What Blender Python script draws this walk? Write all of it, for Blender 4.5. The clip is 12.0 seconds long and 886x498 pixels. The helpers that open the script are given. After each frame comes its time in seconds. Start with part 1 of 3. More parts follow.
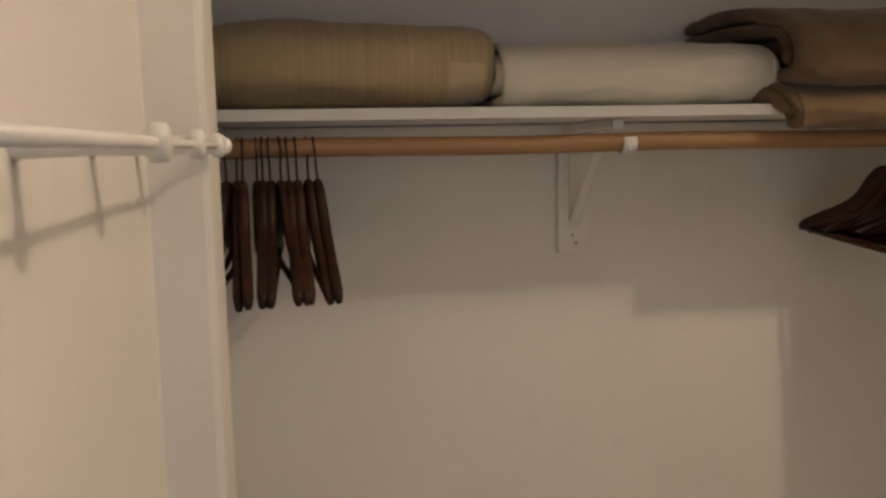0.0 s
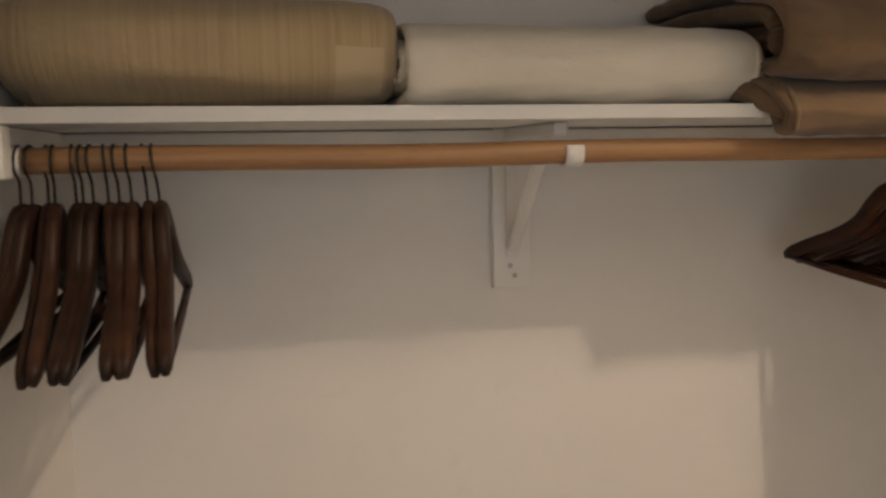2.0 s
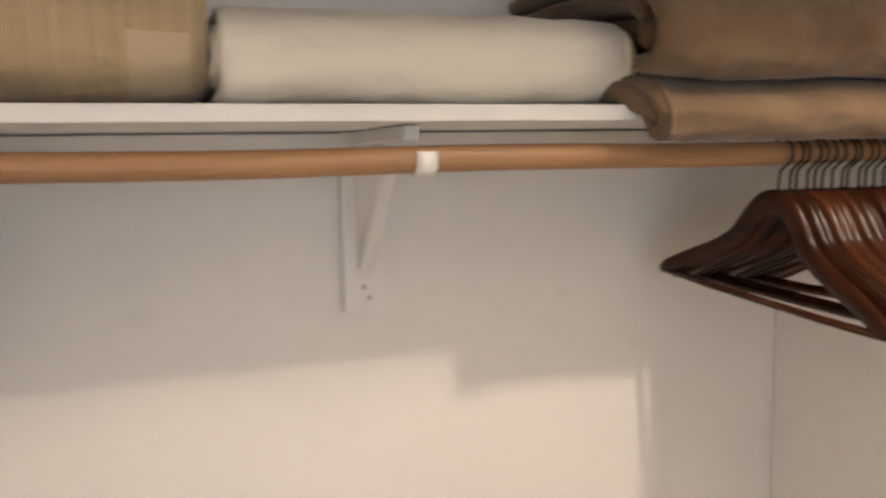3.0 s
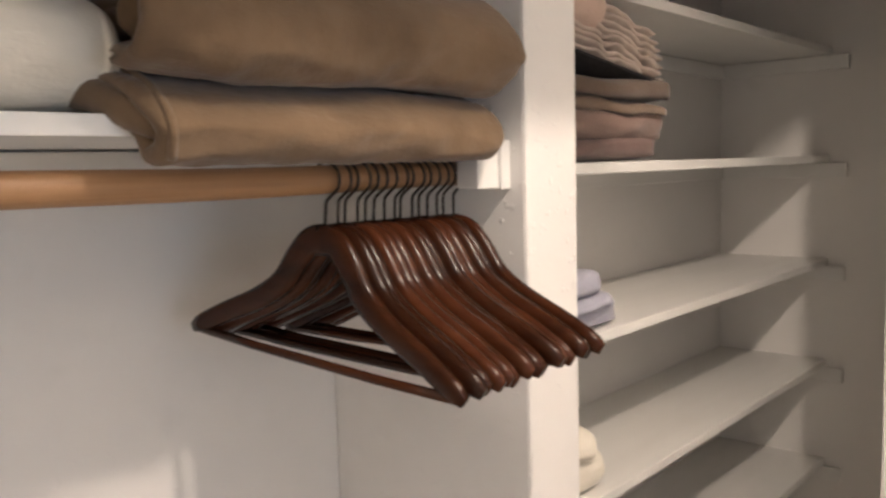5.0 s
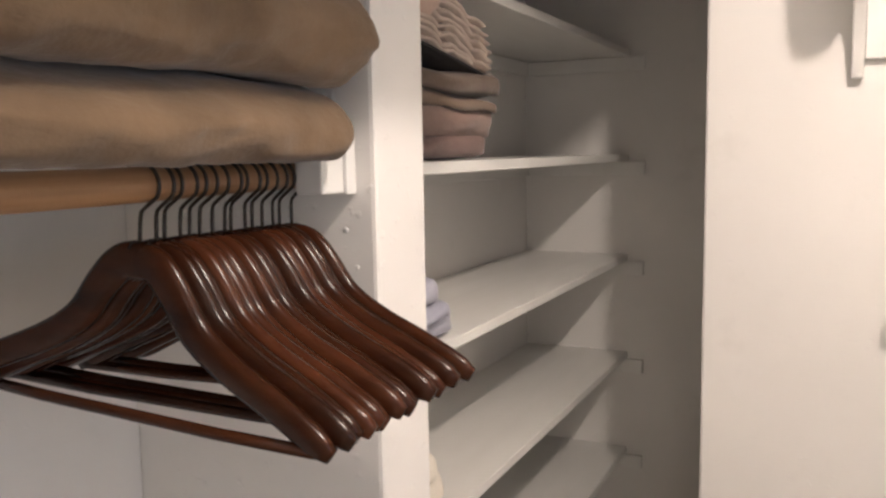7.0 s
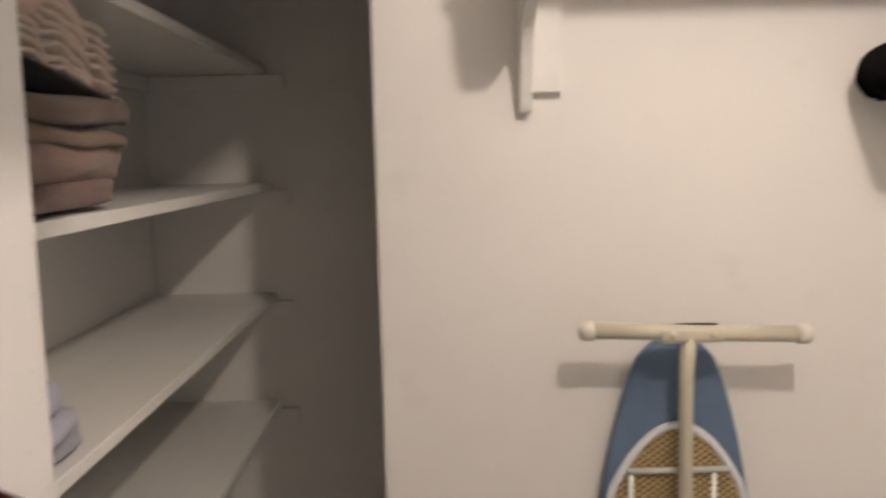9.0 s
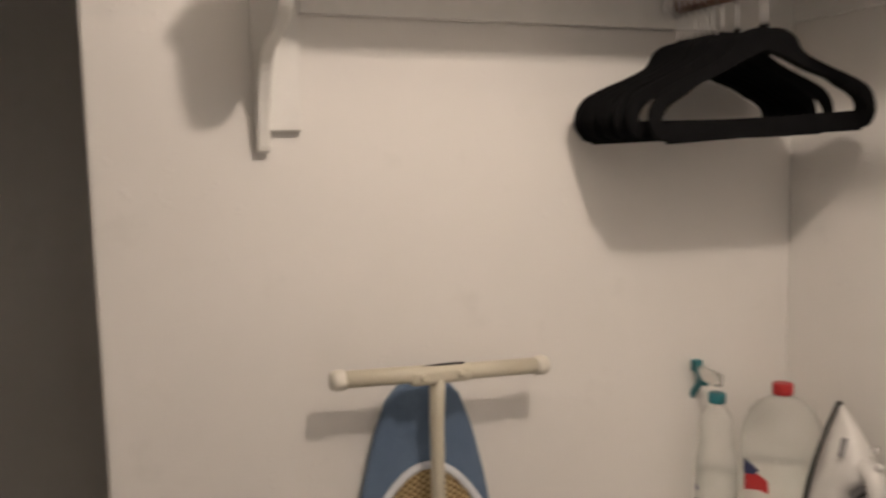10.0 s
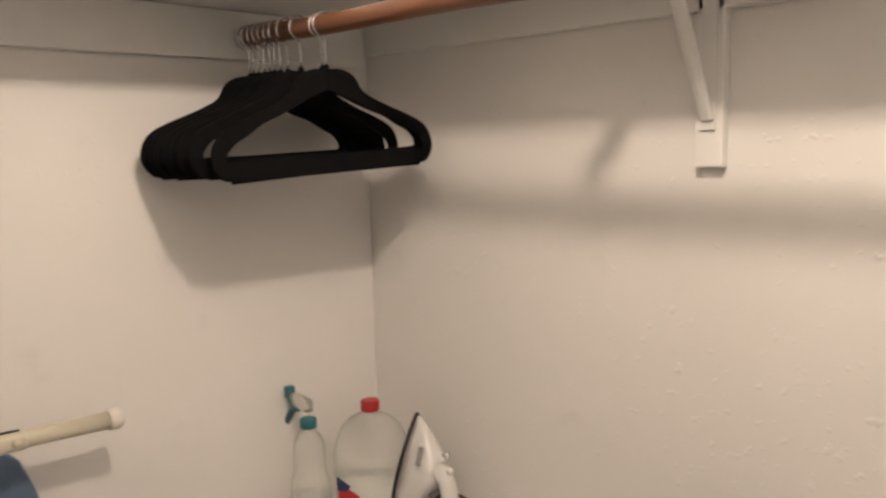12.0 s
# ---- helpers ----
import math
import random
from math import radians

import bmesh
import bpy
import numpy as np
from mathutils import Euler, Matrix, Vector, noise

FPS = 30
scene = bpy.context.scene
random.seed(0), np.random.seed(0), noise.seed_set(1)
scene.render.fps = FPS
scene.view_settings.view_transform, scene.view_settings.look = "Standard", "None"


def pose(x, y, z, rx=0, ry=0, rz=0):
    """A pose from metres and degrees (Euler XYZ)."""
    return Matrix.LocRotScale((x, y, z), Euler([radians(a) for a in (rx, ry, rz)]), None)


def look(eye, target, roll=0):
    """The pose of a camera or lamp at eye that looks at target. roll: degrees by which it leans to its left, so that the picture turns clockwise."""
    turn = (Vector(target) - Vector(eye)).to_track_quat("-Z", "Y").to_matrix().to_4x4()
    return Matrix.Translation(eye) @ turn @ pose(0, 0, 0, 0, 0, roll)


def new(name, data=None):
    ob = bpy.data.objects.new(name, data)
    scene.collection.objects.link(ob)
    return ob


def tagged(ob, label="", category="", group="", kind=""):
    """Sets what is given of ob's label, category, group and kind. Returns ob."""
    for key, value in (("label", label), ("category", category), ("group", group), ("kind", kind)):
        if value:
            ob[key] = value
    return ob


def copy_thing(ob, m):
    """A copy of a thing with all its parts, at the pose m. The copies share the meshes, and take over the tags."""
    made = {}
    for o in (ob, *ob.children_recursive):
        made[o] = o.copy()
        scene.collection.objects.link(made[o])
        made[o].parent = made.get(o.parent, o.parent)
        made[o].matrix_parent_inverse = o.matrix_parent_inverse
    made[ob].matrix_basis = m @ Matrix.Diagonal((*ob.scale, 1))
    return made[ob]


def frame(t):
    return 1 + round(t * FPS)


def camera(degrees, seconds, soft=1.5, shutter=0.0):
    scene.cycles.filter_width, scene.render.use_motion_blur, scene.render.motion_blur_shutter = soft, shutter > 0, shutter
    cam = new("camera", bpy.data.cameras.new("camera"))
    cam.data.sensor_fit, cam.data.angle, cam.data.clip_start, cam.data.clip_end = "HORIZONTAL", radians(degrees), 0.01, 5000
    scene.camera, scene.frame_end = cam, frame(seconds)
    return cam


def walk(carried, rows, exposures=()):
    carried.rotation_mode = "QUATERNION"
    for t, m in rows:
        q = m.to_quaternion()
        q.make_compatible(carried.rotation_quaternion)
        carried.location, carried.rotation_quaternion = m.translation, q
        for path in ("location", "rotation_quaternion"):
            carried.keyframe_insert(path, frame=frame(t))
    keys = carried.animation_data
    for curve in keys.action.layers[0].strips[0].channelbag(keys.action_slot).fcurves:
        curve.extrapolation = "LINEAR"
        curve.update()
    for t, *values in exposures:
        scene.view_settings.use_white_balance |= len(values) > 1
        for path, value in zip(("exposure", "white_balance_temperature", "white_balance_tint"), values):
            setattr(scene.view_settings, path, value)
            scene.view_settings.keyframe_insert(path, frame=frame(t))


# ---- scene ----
cam = camera(56.11, 12.0, 2.4, 0.5)
# seconds, x, y, z, yaw, pitch, roll
ROWS = [
    (0.0, 0.0000, 0.0000, 1.6000, -9.79, -7.00, 1.10),
    (0.5, 0.0388, 0.1272, 1.5958, -10.57, -7.04, 0.69),
    (1.0, 0.0853, 0.2322, 1.6000, -11.15, -6.76, 0.97),
    (1.5, 0.1270, 0.2844, 1.6010, -10.95, -6.55, 1.02),
    (2.0, 0.1713, 0.3248, 1.6003, -11.76, -6.40, 0.99),
    (2.5, 0.2079, 0.3869, 1.5977, -14.24, -6.52, 0.98),
    (3.0, 0.2738, 0.4811, 1.6075, -19.57, -6.45, 1.08),
    (3.5, 0.3238, 0.5715, 1.5958, -28.43, -5.66, 1.41),
    (3.7, 0.3464, 0.5764, 1.5850, -31.32, -5.09, 1.54),
    (5.5, 0.5231, 0.7610, 1.6208, -53.91, -6.34, 1.40),
    (6.0, 0.5347, 0.7918, 1.6208, -57.61, -6.32, 1.42),
    (6.5, 0.5467, 0.8220, 1.6237, -61.20, -6.45, 1.25),
    (8.3, 0.7085, 0.9915, 1.6320, -76.68, -6.59, 1.06),
    (8.5, 0.7501, 1.0082, 1.6407, -80.52, -6.56, 1.19),
    (9.0, 0.8010, 1.0054, 1.6777, -90.43, -6.57, 1.36),
    (9.5, 0.8400, 1.0304, 1.7114, -100.61, -6.25, 1.27),
    (10.0, 0.8845, 1.0659, 1.7274, -111.08, -6.22, 1.15),
    (10.5, 0.8783, 1.0521, 1.7552, -119.01, -6.54, 1.28),
    (11.0, 0.8772, 1.0471, 1.7725, -126.32, -6.58, 1.18),
    (11.5, 0.8625, 1.0125, 1.7870, -132.50, -6.87, 1.15),
    (12.0, 0.8455, 0.9483, 1.8020, -135.23, -7.34, 1.13),
]
# seconds, stops, white balance in kelvin, tint
EXPOSURES = [(0.0, -0.56, 7350, 10), (0.5, -0.52, 7400, 10), (1.0, -0.47, 7250, 10), (1.5, -0.35, 7050, 10), (2.0, -0.14, 7000, 10), (2.5, 0.31, 6700, 10), (3.0, 0.69, 6450, 10), (3.5, 0.65, 6350, 10),
             (5.5, 0.72, 5900, 10), (6.5, 0.66, 5800, 10), (8.5, 0.26, 5800, 10), (9.0, -0.06, 5950, 10), (9.5, -0.15, 6000, 10),
             (10.0, -0.36, 6050, 10), (10.5, -0.48, 6100, 10), (11.0, -0.18, 6150, 10), (11.5, -0.20, 6200, 10), (12.0, -0.23, 6250, 10)]
walk(cam, [(t, pose(x, y, z, 90 + pitch, roll, yaw)) for t, x, y, z, yaw, pitch, roll in ROWS], EXPOSURES)

# ---- world and lamps ----
world = bpy.data.worlds.new("world")
world.use_nodes = True
world.node_tree.nodes["Background"].inputs["Color"].default_value = (0.75, 0.85, 1.0, 1)
world.node_tree.nodes["Background"].inputs["Strength"].default_value = 0.05
scene.world = world

LAMP = (1.12, 0.53, 2.47)
bulb_light = bpy.data.lights.new("bulb_light", "POINT")
bulb_light.energy, bulb_light.color, bulb_light.shadow_soft_size = 33.0, (1.0, 0.80, 0.62), 0.037
new("bulb_light", bulb_light).location = LAMP

# added cool fill for the shaded parts, set in an assumed, unseen window
fill = bpy.data.lights.new("window_light", "AREA")
fill.shape, fill.size, fill.size_y, fill.energy, fill.color = "RECTANGLE", 1.7, 1.2, 10.5, (0.72, 0.84, 1.0)
fill_ob = new("window_light", fill)
fill_ob.matrix_world = look((0.70, -2.13, 1.50), (0.70, 0.0, 1.50))

# ---- plan, in metres ----
BACK, LEFT, EAST, SOUTH, CEIL = 1.770, -0.168, 2.241, -0.228, 2.60
PART0, PART1, PARTF = 1.411, 1.539, 1.362
NICHE_X, NICHE_F = 3.025, 1.448
SHELF_Z, SHELF_T, SHELF_F = 1.647, 0.020, 1.408
ROD_Y, ROD_Z, ROD_R = 1.452, 1.602, 0.0168


# ---- materials ----
def nodes_of(name):
    m = bpy.data.materials.new(name)
    m.use_nodes = True
    t = m.node_tree
    return m, t, t.nodes["Principled BSDF"]


def mix_colour(t, fac, a, b):
    n = t.nodes.new("ShaderNodeMix")
    n.data_type = "RGBA"
    t.links.new(fac, n.inputs[0])
    for k, v in ((6, a), (7, b)):
        if isinstance(v, tuple):
            n.inputs[k].default_value = (*v, 1)
        else:
            t.links.new(v, n.inputs[k])
    return n.outputs[2]


def noise_of(t, scale, detail=4.0, stretch=None, rough=0.55):
    c = t.nodes.new("ShaderNodeTexCoord")
    n = t.nodes.new("ShaderNodeTexNoise")
    n.inputs["Scale"].default_value, n.inputs["Detail"].default_value, n.inputs["Roughness"].default_value = scale, detail, rough
    src = c.outputs["Object"]
    if stretch:
        mp = t.nodes.new("ShaderNodeMapping")
        mp.inputs["Scale"].default_value = stretch
        t.links.new(src, mp.inputs[0])
        src = mp.outputs[0]
    t.links.new(src, n.inputs["Vector"])
    return n.outputs["Fac"]


def ramp(t, fac, lo, hi):
    r = t.nodes.new("ShaderNodeMapRange")
    r.inputs[1].default_value, r.inputs[2].default_value = lo, hi
    t.links.new(fac, r.inputs[0])
    return r.outputs[0]


def bump(t, bsdf, height, strength, distance):
    b = t.nodes.new("ShaderNodeBump")
    b.inputs["Strength"].default_value, b.inputs["Distance"].default_value = strength, distance
    t.links.new(height, b.inputs["Height"])
    if bsdf.inputs["Normal"].is_linked:
        t.links.new(bsdf.inputs["Normal"].links[0].from_socket, b.inputs["Normal"])
    t.links.new(b.outputs[0], bsdf.inputs["Normal"])


def surface(name, a, b, scale=6.0, stretch=None, rough=0.6, metal=0.0, fine=None, coat=0.0, random_tint=0.0, sheen=0.0):
    m, t, p = nodes_of(name)
    col = mix_colour(t, ramp(t, noise_of(t, scale, 5.0, stretch), 0.3, 0.7), a, b)
    if random_tint:
        o = t.nodes.new("ShaderNodeObjectInfo")
        h = t.nodes.new("ShaderNodeHueSaturation")
        v = t.nodes.new("ShaderNodeMapRange")
        v.inputs[3].default_value, v.inputs[4].default_value = 1 - random_tint, 1 + random_tint
        t.links.new(o.outputs["Random"], v.inputs[0])
        t.links.new(v.outputs[0], h.inputs["Value"])
        t.links.new(col, h.inputs["Color"])
        col = h.outputs[0]
    t.links.new(col, p.inputs["Base Color"])
    p.inputs["Roughness"].default_value, p.inputs["Metallic"].default_value = rough, metal
    p.inputs["Coat Weight"].default_value, p.inputs["Coat Roughness"].default_value = coat, 0.12
    p.inputs["Sheen Weight"].default_value = sheen
    if fine:
        for s, strength, dist, st in fine:
            bump(t, p, noise_of(t, s, 3.0, st), strength, dist)
    return m


def wall_paint(name, a, b, relief=0.25):
    m, t, p = nodes_of(name)
    col = mix_colour(t, ramp(t, noise_of(t, 2.2, 5.0), 0.3, 0.7), a, b)
    scuff = ramp(t, noise_of(t, 9.0, 6.0), 0.62, 0.8)
    t.links.new(mix_colour(t, scuff, col, tuple(c * 0.95 for c in a)), p.inputs["Base Color"])
    p.inputs["Roughness"].default_value = 0.55
    spots = ramp(t, noise_of(t, 52.0, 2.0), 0.62, 0.78)
    bump(t, p, spots, relief * 1.5, 0.003)
    bump(t, p, noise_of(t, 140.0, 2.0), relief * 0.5, 0.0008)
    return m


PAINT = wall_paint("wall_paint", (0.78, 0.76, 0.73), (0.82, 0.80, 0.775), 0.12)
ROUGH_PAINT = wall_paint("textured_wall_paint", (0.78, 0.76, 0.73), (0.82, 0.80, 0.775), 0.26)
TRIM = surface("trim_paint", (0.76, 0.745, 0.72), (0.80, 0.785, 0.76), 7.0, None, 0.38, 0, [(70.0, 0.15, 0.001, None)])
SHELF_PAINT = surface("shelf_paint", (0.78, 0.77, 0.74), (0.83, 0.82, 0.795), 5.0, (0.5, 3, 3), 0.42, 0, [(60.0, 0.15, 0.001, (0.3, 2, 2))])
CEILING = wall_paint("ceiling_paint", (0.74, 0.73, 0.71), (0.78, 0.77, 0.75))
# assumed for the unseen floor; lightened so that it bounces light onto low walls
FLOOR = surface("carpet", (0.44, 0.39, 0.32), (0.52, 0.46, 0.38), 60.0, None, 0.95, 0, [(300.0, 0.6, 0.004, None)])
ROD_WOOD = surface("rod_wood", (0.29, 0.155, 0.070), (0.39, 0.215, 0.102), 9.0, (0.35, 14, 14), 0.45, 0, [(40.0, 0.1, 0.001, (0.2, 8, 8))])
# redder wood, its colour also darkened for the shade under the upper shelf
ROD_RED_SHADED = surface("shaded_red_rod_wood", (0.150, 0.062, 0.030), (0.205, 0.090, 0.046), 9.0, (0.35, 14, 14), 0.32, 0, [(40.0, 0.1, 0.001, (0.2, 8, 8))])
HANGER_WOOD = surface("hanger_wood", (0.024, 0.0074, 0.0033), (0.054, 0.0170, 0.0068), 9.0, (4, 0.8, 4), 0.23, 0, [(50.0, 0.04, 0.0006, (6, 0.6, 6))], 0.0, 0.55)
HANGER_WOOD.node_tree.nodes["Principled BSDF"].inputs["Specular IOR Level"].default_value = 0.22
HANGER_DARK = surface("dark_hanger_wood", (0.014, 0.0070, 0.0045), (0.040, 0.0165, 0.0090), 14.0, (4, 0.8, 4), 0.45, 0, [(50.0, 0.06, 0.0006, (6, 0.6, 6))], 0.0, 0.6)
HANGER_DARK.node_tree.nodes["Principled BSDF"].inputs["Specular IOR Level"].default_value = 0.25
WIRE = surface("hook_wire", (0.022, 0.017, 0.012), (0.040, 0.030, 0.020), 30.0, None, 0.40, 0.3)
CHROME = surface("chrome", (0.72, 0.72, 0.73), (0.80, 0.80, 0.81), 30.0, None, 0.16, 1.0)
VELVET = surface("black_velvet", (0.0035, 0.0035, 0.004), (0.006, 0.006, 0.0065), 40.0, None, 0.95, 0, [(250.0, 0.4, 0.001, None)])
VELVET.node_tree.nodes["Principled BSDF"].inputs["Specular IOR Level"].default_value = 0.1
WHITE_METAL = surface("white_enamel", (0.74, 0.73, 0.70), (0.80, 0.79, 0.77), 12.0, None, 0.35, 0)
CAP_METAL = surface("painted_screw", (0.42, 0.41, 0.39), (0.5, 0.49, 0.47), 30.0, None, 0.4, 0.3)
SOCKET = surface("white_plastic", (0.74, 0.73, 0.70), (0.80, 0.79, 0.77), 12.0, None, 0.4, 0)


def cloth(name, a, b, weave=220.0, ribs=None):
    m, t, p = nodes_of(name)
    col = mix_colour(t, ramp(t, noise_of(t, 8.0, 6.0), 0.3, 0.7), a, b)
    if ribs:
        st = ramp(t, noise_of(t, 1.0, 4.0, ribs), 0.35, 0.65)
        col = mix_colour(t, st, col, tuple(c * 1.10 for c in b))
        bump(t, p, st, 0.35, 0.004)
    t.links.new(col, p.inputs["Base Color"])
    p.inputs["Roughness"].default_value, p.inputs["Sheen Weight"].default_value = 0.92, 0.2
    bump(t, p, noise_of(t, weave, 2.0), 0.35, 0.0012)
    bump(t, p, noise_of(t, 14.0, 5.0, (0.5, 1.4, 1.4)), 0.5, 0.010)
    bump(t, p, noise_of(t, 48.0, 3.0), 0.3, 0.003)
    return m


TAN = cloth("tan_ribbed_cotton", (0.43, 0.325, 0.185), (0.48, 0.37, 0.22), 220.0, (130, 2, 2))
TAN_PLAIN = cloth("tan_cotton", (0.56, 0.45, 0.29), (0.61, 0.49, 0.32))
CREAM = cloth("cream_cotton", (0.74, 0.69, 0.59), (0.80, 0.75, 0.65))
BROWN = cloth("brown_fleece", (0.108, 0.067, 0.034), (0.186, 0.120, 0.066), 160.0)


# ---- mesh helpers ----
def thing(name, label, category, at=(0, 0, 0), group="", kind=""):
    ob = new(name)
    ob.location = at
    return tagged(ob, label, category, group, kind)


def part(name, bm, material, parent=None, label="", smooth=False):
    me = bpy.data.meshes.new(name)
    bm.to_mesh(me)
    bm.free()
    me.materials.append(material)
    if smooth:
        for f in me.polygons:
            f.use_smooth = True
    ob = new(name, me)
    if parent:
        ob.parent = parent
    return tagged(ob, label) if label else ob


def structure(name, bm, material, label, category, smooth=False):
    return tagged(part(name, bm, material, None, "", smooth), label, category, "", "structure")


def box(x0, x1, y0, y1, z0, z1, bevel=0.0, bm=None):
    made = bmesh.new()
    bmesh.ops.create_cube(made, size=1.0)
    for v in made.verts:
        v.co = Vector((x0 + (v.co.x + 0.5) * (x1 - x0), y0 + (v.co.y + 0.5) * (y1 - y0), z0 + (v.co.z + 0.5) * (z1 - z0)))
    if bevel:
        bmesh.ops.bevel(made, geom=made.edges[:], offset=bevel, segments=2, profile=0.6, affect="EDGES")
    return join(bm, made)


def join(bm, made):
    if bm is None:
        return made
    me = bpy.data.meshes.new("tmp")
    made.to_mesh(me)
    made.free()
    bm.from_mesh(me)
    bpy.data.meshes.remove(me)
    return bm


def loft(rings, closed=False, caps=True, bm=None):
    """A skin over rings of points, each ring closed on itself."""
    bm = bm or bmesh.new()
    vs = [[bm.verts.new(p) for p in r] for r in rings]
    n = len(vs[0])
    for a in range(len(vs) - (0 if closed else 1)):
        r, s = vs[a], vs[(a + 1) % len(vs)]
        for i in range(n):
            bm.faces.new((r[i], r[(i + 1) % n], s[(i + 1) % n], s[i]))
    if caps and not closed:
        bm.faces.new(vs[0][::-1])
        bm.faces.new(vs[-1])
    bmesh.ops.recalc_face_normals(bm, faces=bm.faces[:])
    return bm


def tube(points, radius, sides=10, bm=None, squash=None):
    """A round bar along points; radius may be one number or one for each point."""
    pts = [Vector(p) for p in points]
    rings, up = [], None
    for i, p in enumerate(pts):
        d = (pts[min(i + 1, len(pts) - 1)] - pts[max(i - 1, 0)]).normalized()
        if up is None:
            up = Vector((0, 0, 1)) if abs(d.z) < 0.9 else Vector((0, 1, 0))
        u = (up - d * up.dot(d)).normalized()
        up = u
        w = d.cross(u)
        r = radius[i] if isinstance(radius, (list, tuple)) else radius
        ru, rw = (r * squash[0], r * squash[1]) if squash else (r, r)
        rings.append([p + u * ru * math.cos(2 * math.pi * k / sides) + w * rw * math.sin(2 * math.pi * k / sides) for k in range(sides)])
    return loft(rings, bm=bm)


def lathe(profile, sides=24, centre=(0, 0, 0), bm=None):
    """Turned about z: profile of (radius, height)."""
    c = Vector(centre)
    return loft([[c + Vector((max(r, 1e-4) * math.cos(2 * math.pi * k / sides), max(r, 1e-4) * math.sin(2 * math.pi * k / sides), z)) for k in range(sides)] for r, z in profile], bm=bm)


def slab(outline, normal_axis, a, b, bevel=0.0, bm=None):
    """A flat plate with the given 2D outline, from a to b along the axis."""
    made = bmesh.new()

    def at(u, v, w):
        return {"x": (w, u, v), "y": (u, w, v), "z": (u, v, w)}[normal_axis]
    lo, hi = [made.verts.new(at(u, v, a)) for u, v in outline], [made.verts.new(at(u, v, b)) for u, v in outline]
    n = len(lo)
    for i in range(n):
        made.faces.new((lo[i], lo[(i + 1) % n], hi[(i + 1) % n], hi[i]))
    made.faces.new(lo[::-1])
    made.faces.new(hi)
    bmesh.ops.recalc_face_normals(made, faces=made.faces[:])
    if bevel:
        es = [e for e in made.edges if len(e.link_faces) == 2 and any(len(f.verts) > 4 for f in e.link_faces)]
        bmesh.ops.bevel(made, geom=es, offset=bevel, segments=2, profile=0.6, affect="EDGES")
    return join(bm, made)


def smooth_line(points, steps=6):
    """Catmull-Rom through the points."""
    p = [Vector(q) for q in points]
    p = [p[0] * 2 - p[1]] + p + [p[-1] * 2 - p[-2]]
    out = []
    for i in range(1, len(p) - 2):
        for k in range(steps):
            s = k / steps
            out.append(0.5 * (2 * p[i] + (p[i + 1] - p[i - 1]) * s + (2 * p[i - 1] - 5 * p[i] + 4 * p[i + 1] - p[i + 2]) * s * s + (3 * p[i] - p[i - 1] - 3 * p[i + 1] + p[i + 2]) * s ** 3))
    return out + [p[-2]]


# ---- large structure ----
structure("floor", box(LEFT - 0.12, NICHE_X + 0.12, -2.2, BACK + 0.12, -0.1, 0.0), FLOOR, "assumed beige carpet on the unseen floor, lightened to bounce light", "floor")
structure("ceiling", box(LEFT - 0.12, NICHE_X + 0.12, -2.2, BACK + 0.12, CEIL, CEIL + 0.1), CEILING, "flat white painted closet ceiling", "ceiling")
structure("wall_north", box(LEFT - 0.12, NICHE_X + 0.12, BACK, BACK + 0.12, 0, CEIL), PAINT, "white painted plaster back wall with fine orange-peel texture", "wall")
structure("wall_west", box(LEFT - 0.12, LEFT, -2.2, BACK, 0, CEIL), PAINT, "cream painted plaster wall beside the closet entry", "wall")
structure("wall_partition", box(PART0, PART1, PARTF, BACK, 0, CEIL, 0.006), ROUGH_PAINT, "white painted partition between hanging space and shelves", "wall")
structure("wall_east", box(EAST, EAST + 0.115, SOUTH - 0.1, 1.113, 0, CEIL, 0.006), PAINT, "white painted plaster wall behind the ironing board", "wall")
structure("wall_south", box(1.06, EAST, SOUTH - 0.1, SOUTH, 0, CEIL, 0.004), ROUGH_PAINT, "white textured plaster wall under the upper shelf", "wall")
structure("wall_niche", box(NICHE_X, NICHE_X + 0.12, 0.9, BACK, 0, CEIL), PAINT, "white painted end wall of the shelf recess", "wall")
structure("wall_niche_front", box(EAST + 0.115, NICHE_X, 0.9, 1.0, 0, CEIL), PAINT, "plain painted wall closing the shelf recess", "wall")
# unseen wall; its opening is assumed, to hold the cool fill lamp
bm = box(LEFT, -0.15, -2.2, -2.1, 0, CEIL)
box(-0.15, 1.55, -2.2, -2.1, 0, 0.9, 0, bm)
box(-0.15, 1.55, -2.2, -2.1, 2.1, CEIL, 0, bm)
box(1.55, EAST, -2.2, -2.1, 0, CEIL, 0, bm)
structure("wall_entry", bm, PAINT, "plain painted wall outside the closet, unseen, with an assumed window opening", "wall")
structure("wall_header", box(LEFT, 1.45, 0.985, 1.09, 2.03, CEIL, 0.004), PAINT, "painted header above the closet opening", "wall")
# added out of view; its lower edge limits the lamp light in the niche
structure("wall_header_east", box(1.4505, EAST, 0.985, 1.09, 2.12, CEIL, 0.004), PAINT, "unseen header added above the shelf niche to limit its light", "wall")
structure("wall_entry_side", box(2.1, 2.2, -2.1, SOUTH - 0.1, 0, CEIL), PAINT, "plain painted side wall of the room outside", "wall")
structure("trim_jamb", box(LEFT - 0.04, -0.099, 0.976, 1.094, 0, 2.029, 0.010), PAINT, "white painted corner return at the closet mouth", "trim")

# surround of the assumed window, added with the fill lamp and never in view
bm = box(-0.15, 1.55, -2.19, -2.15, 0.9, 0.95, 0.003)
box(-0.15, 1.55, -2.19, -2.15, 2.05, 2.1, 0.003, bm)
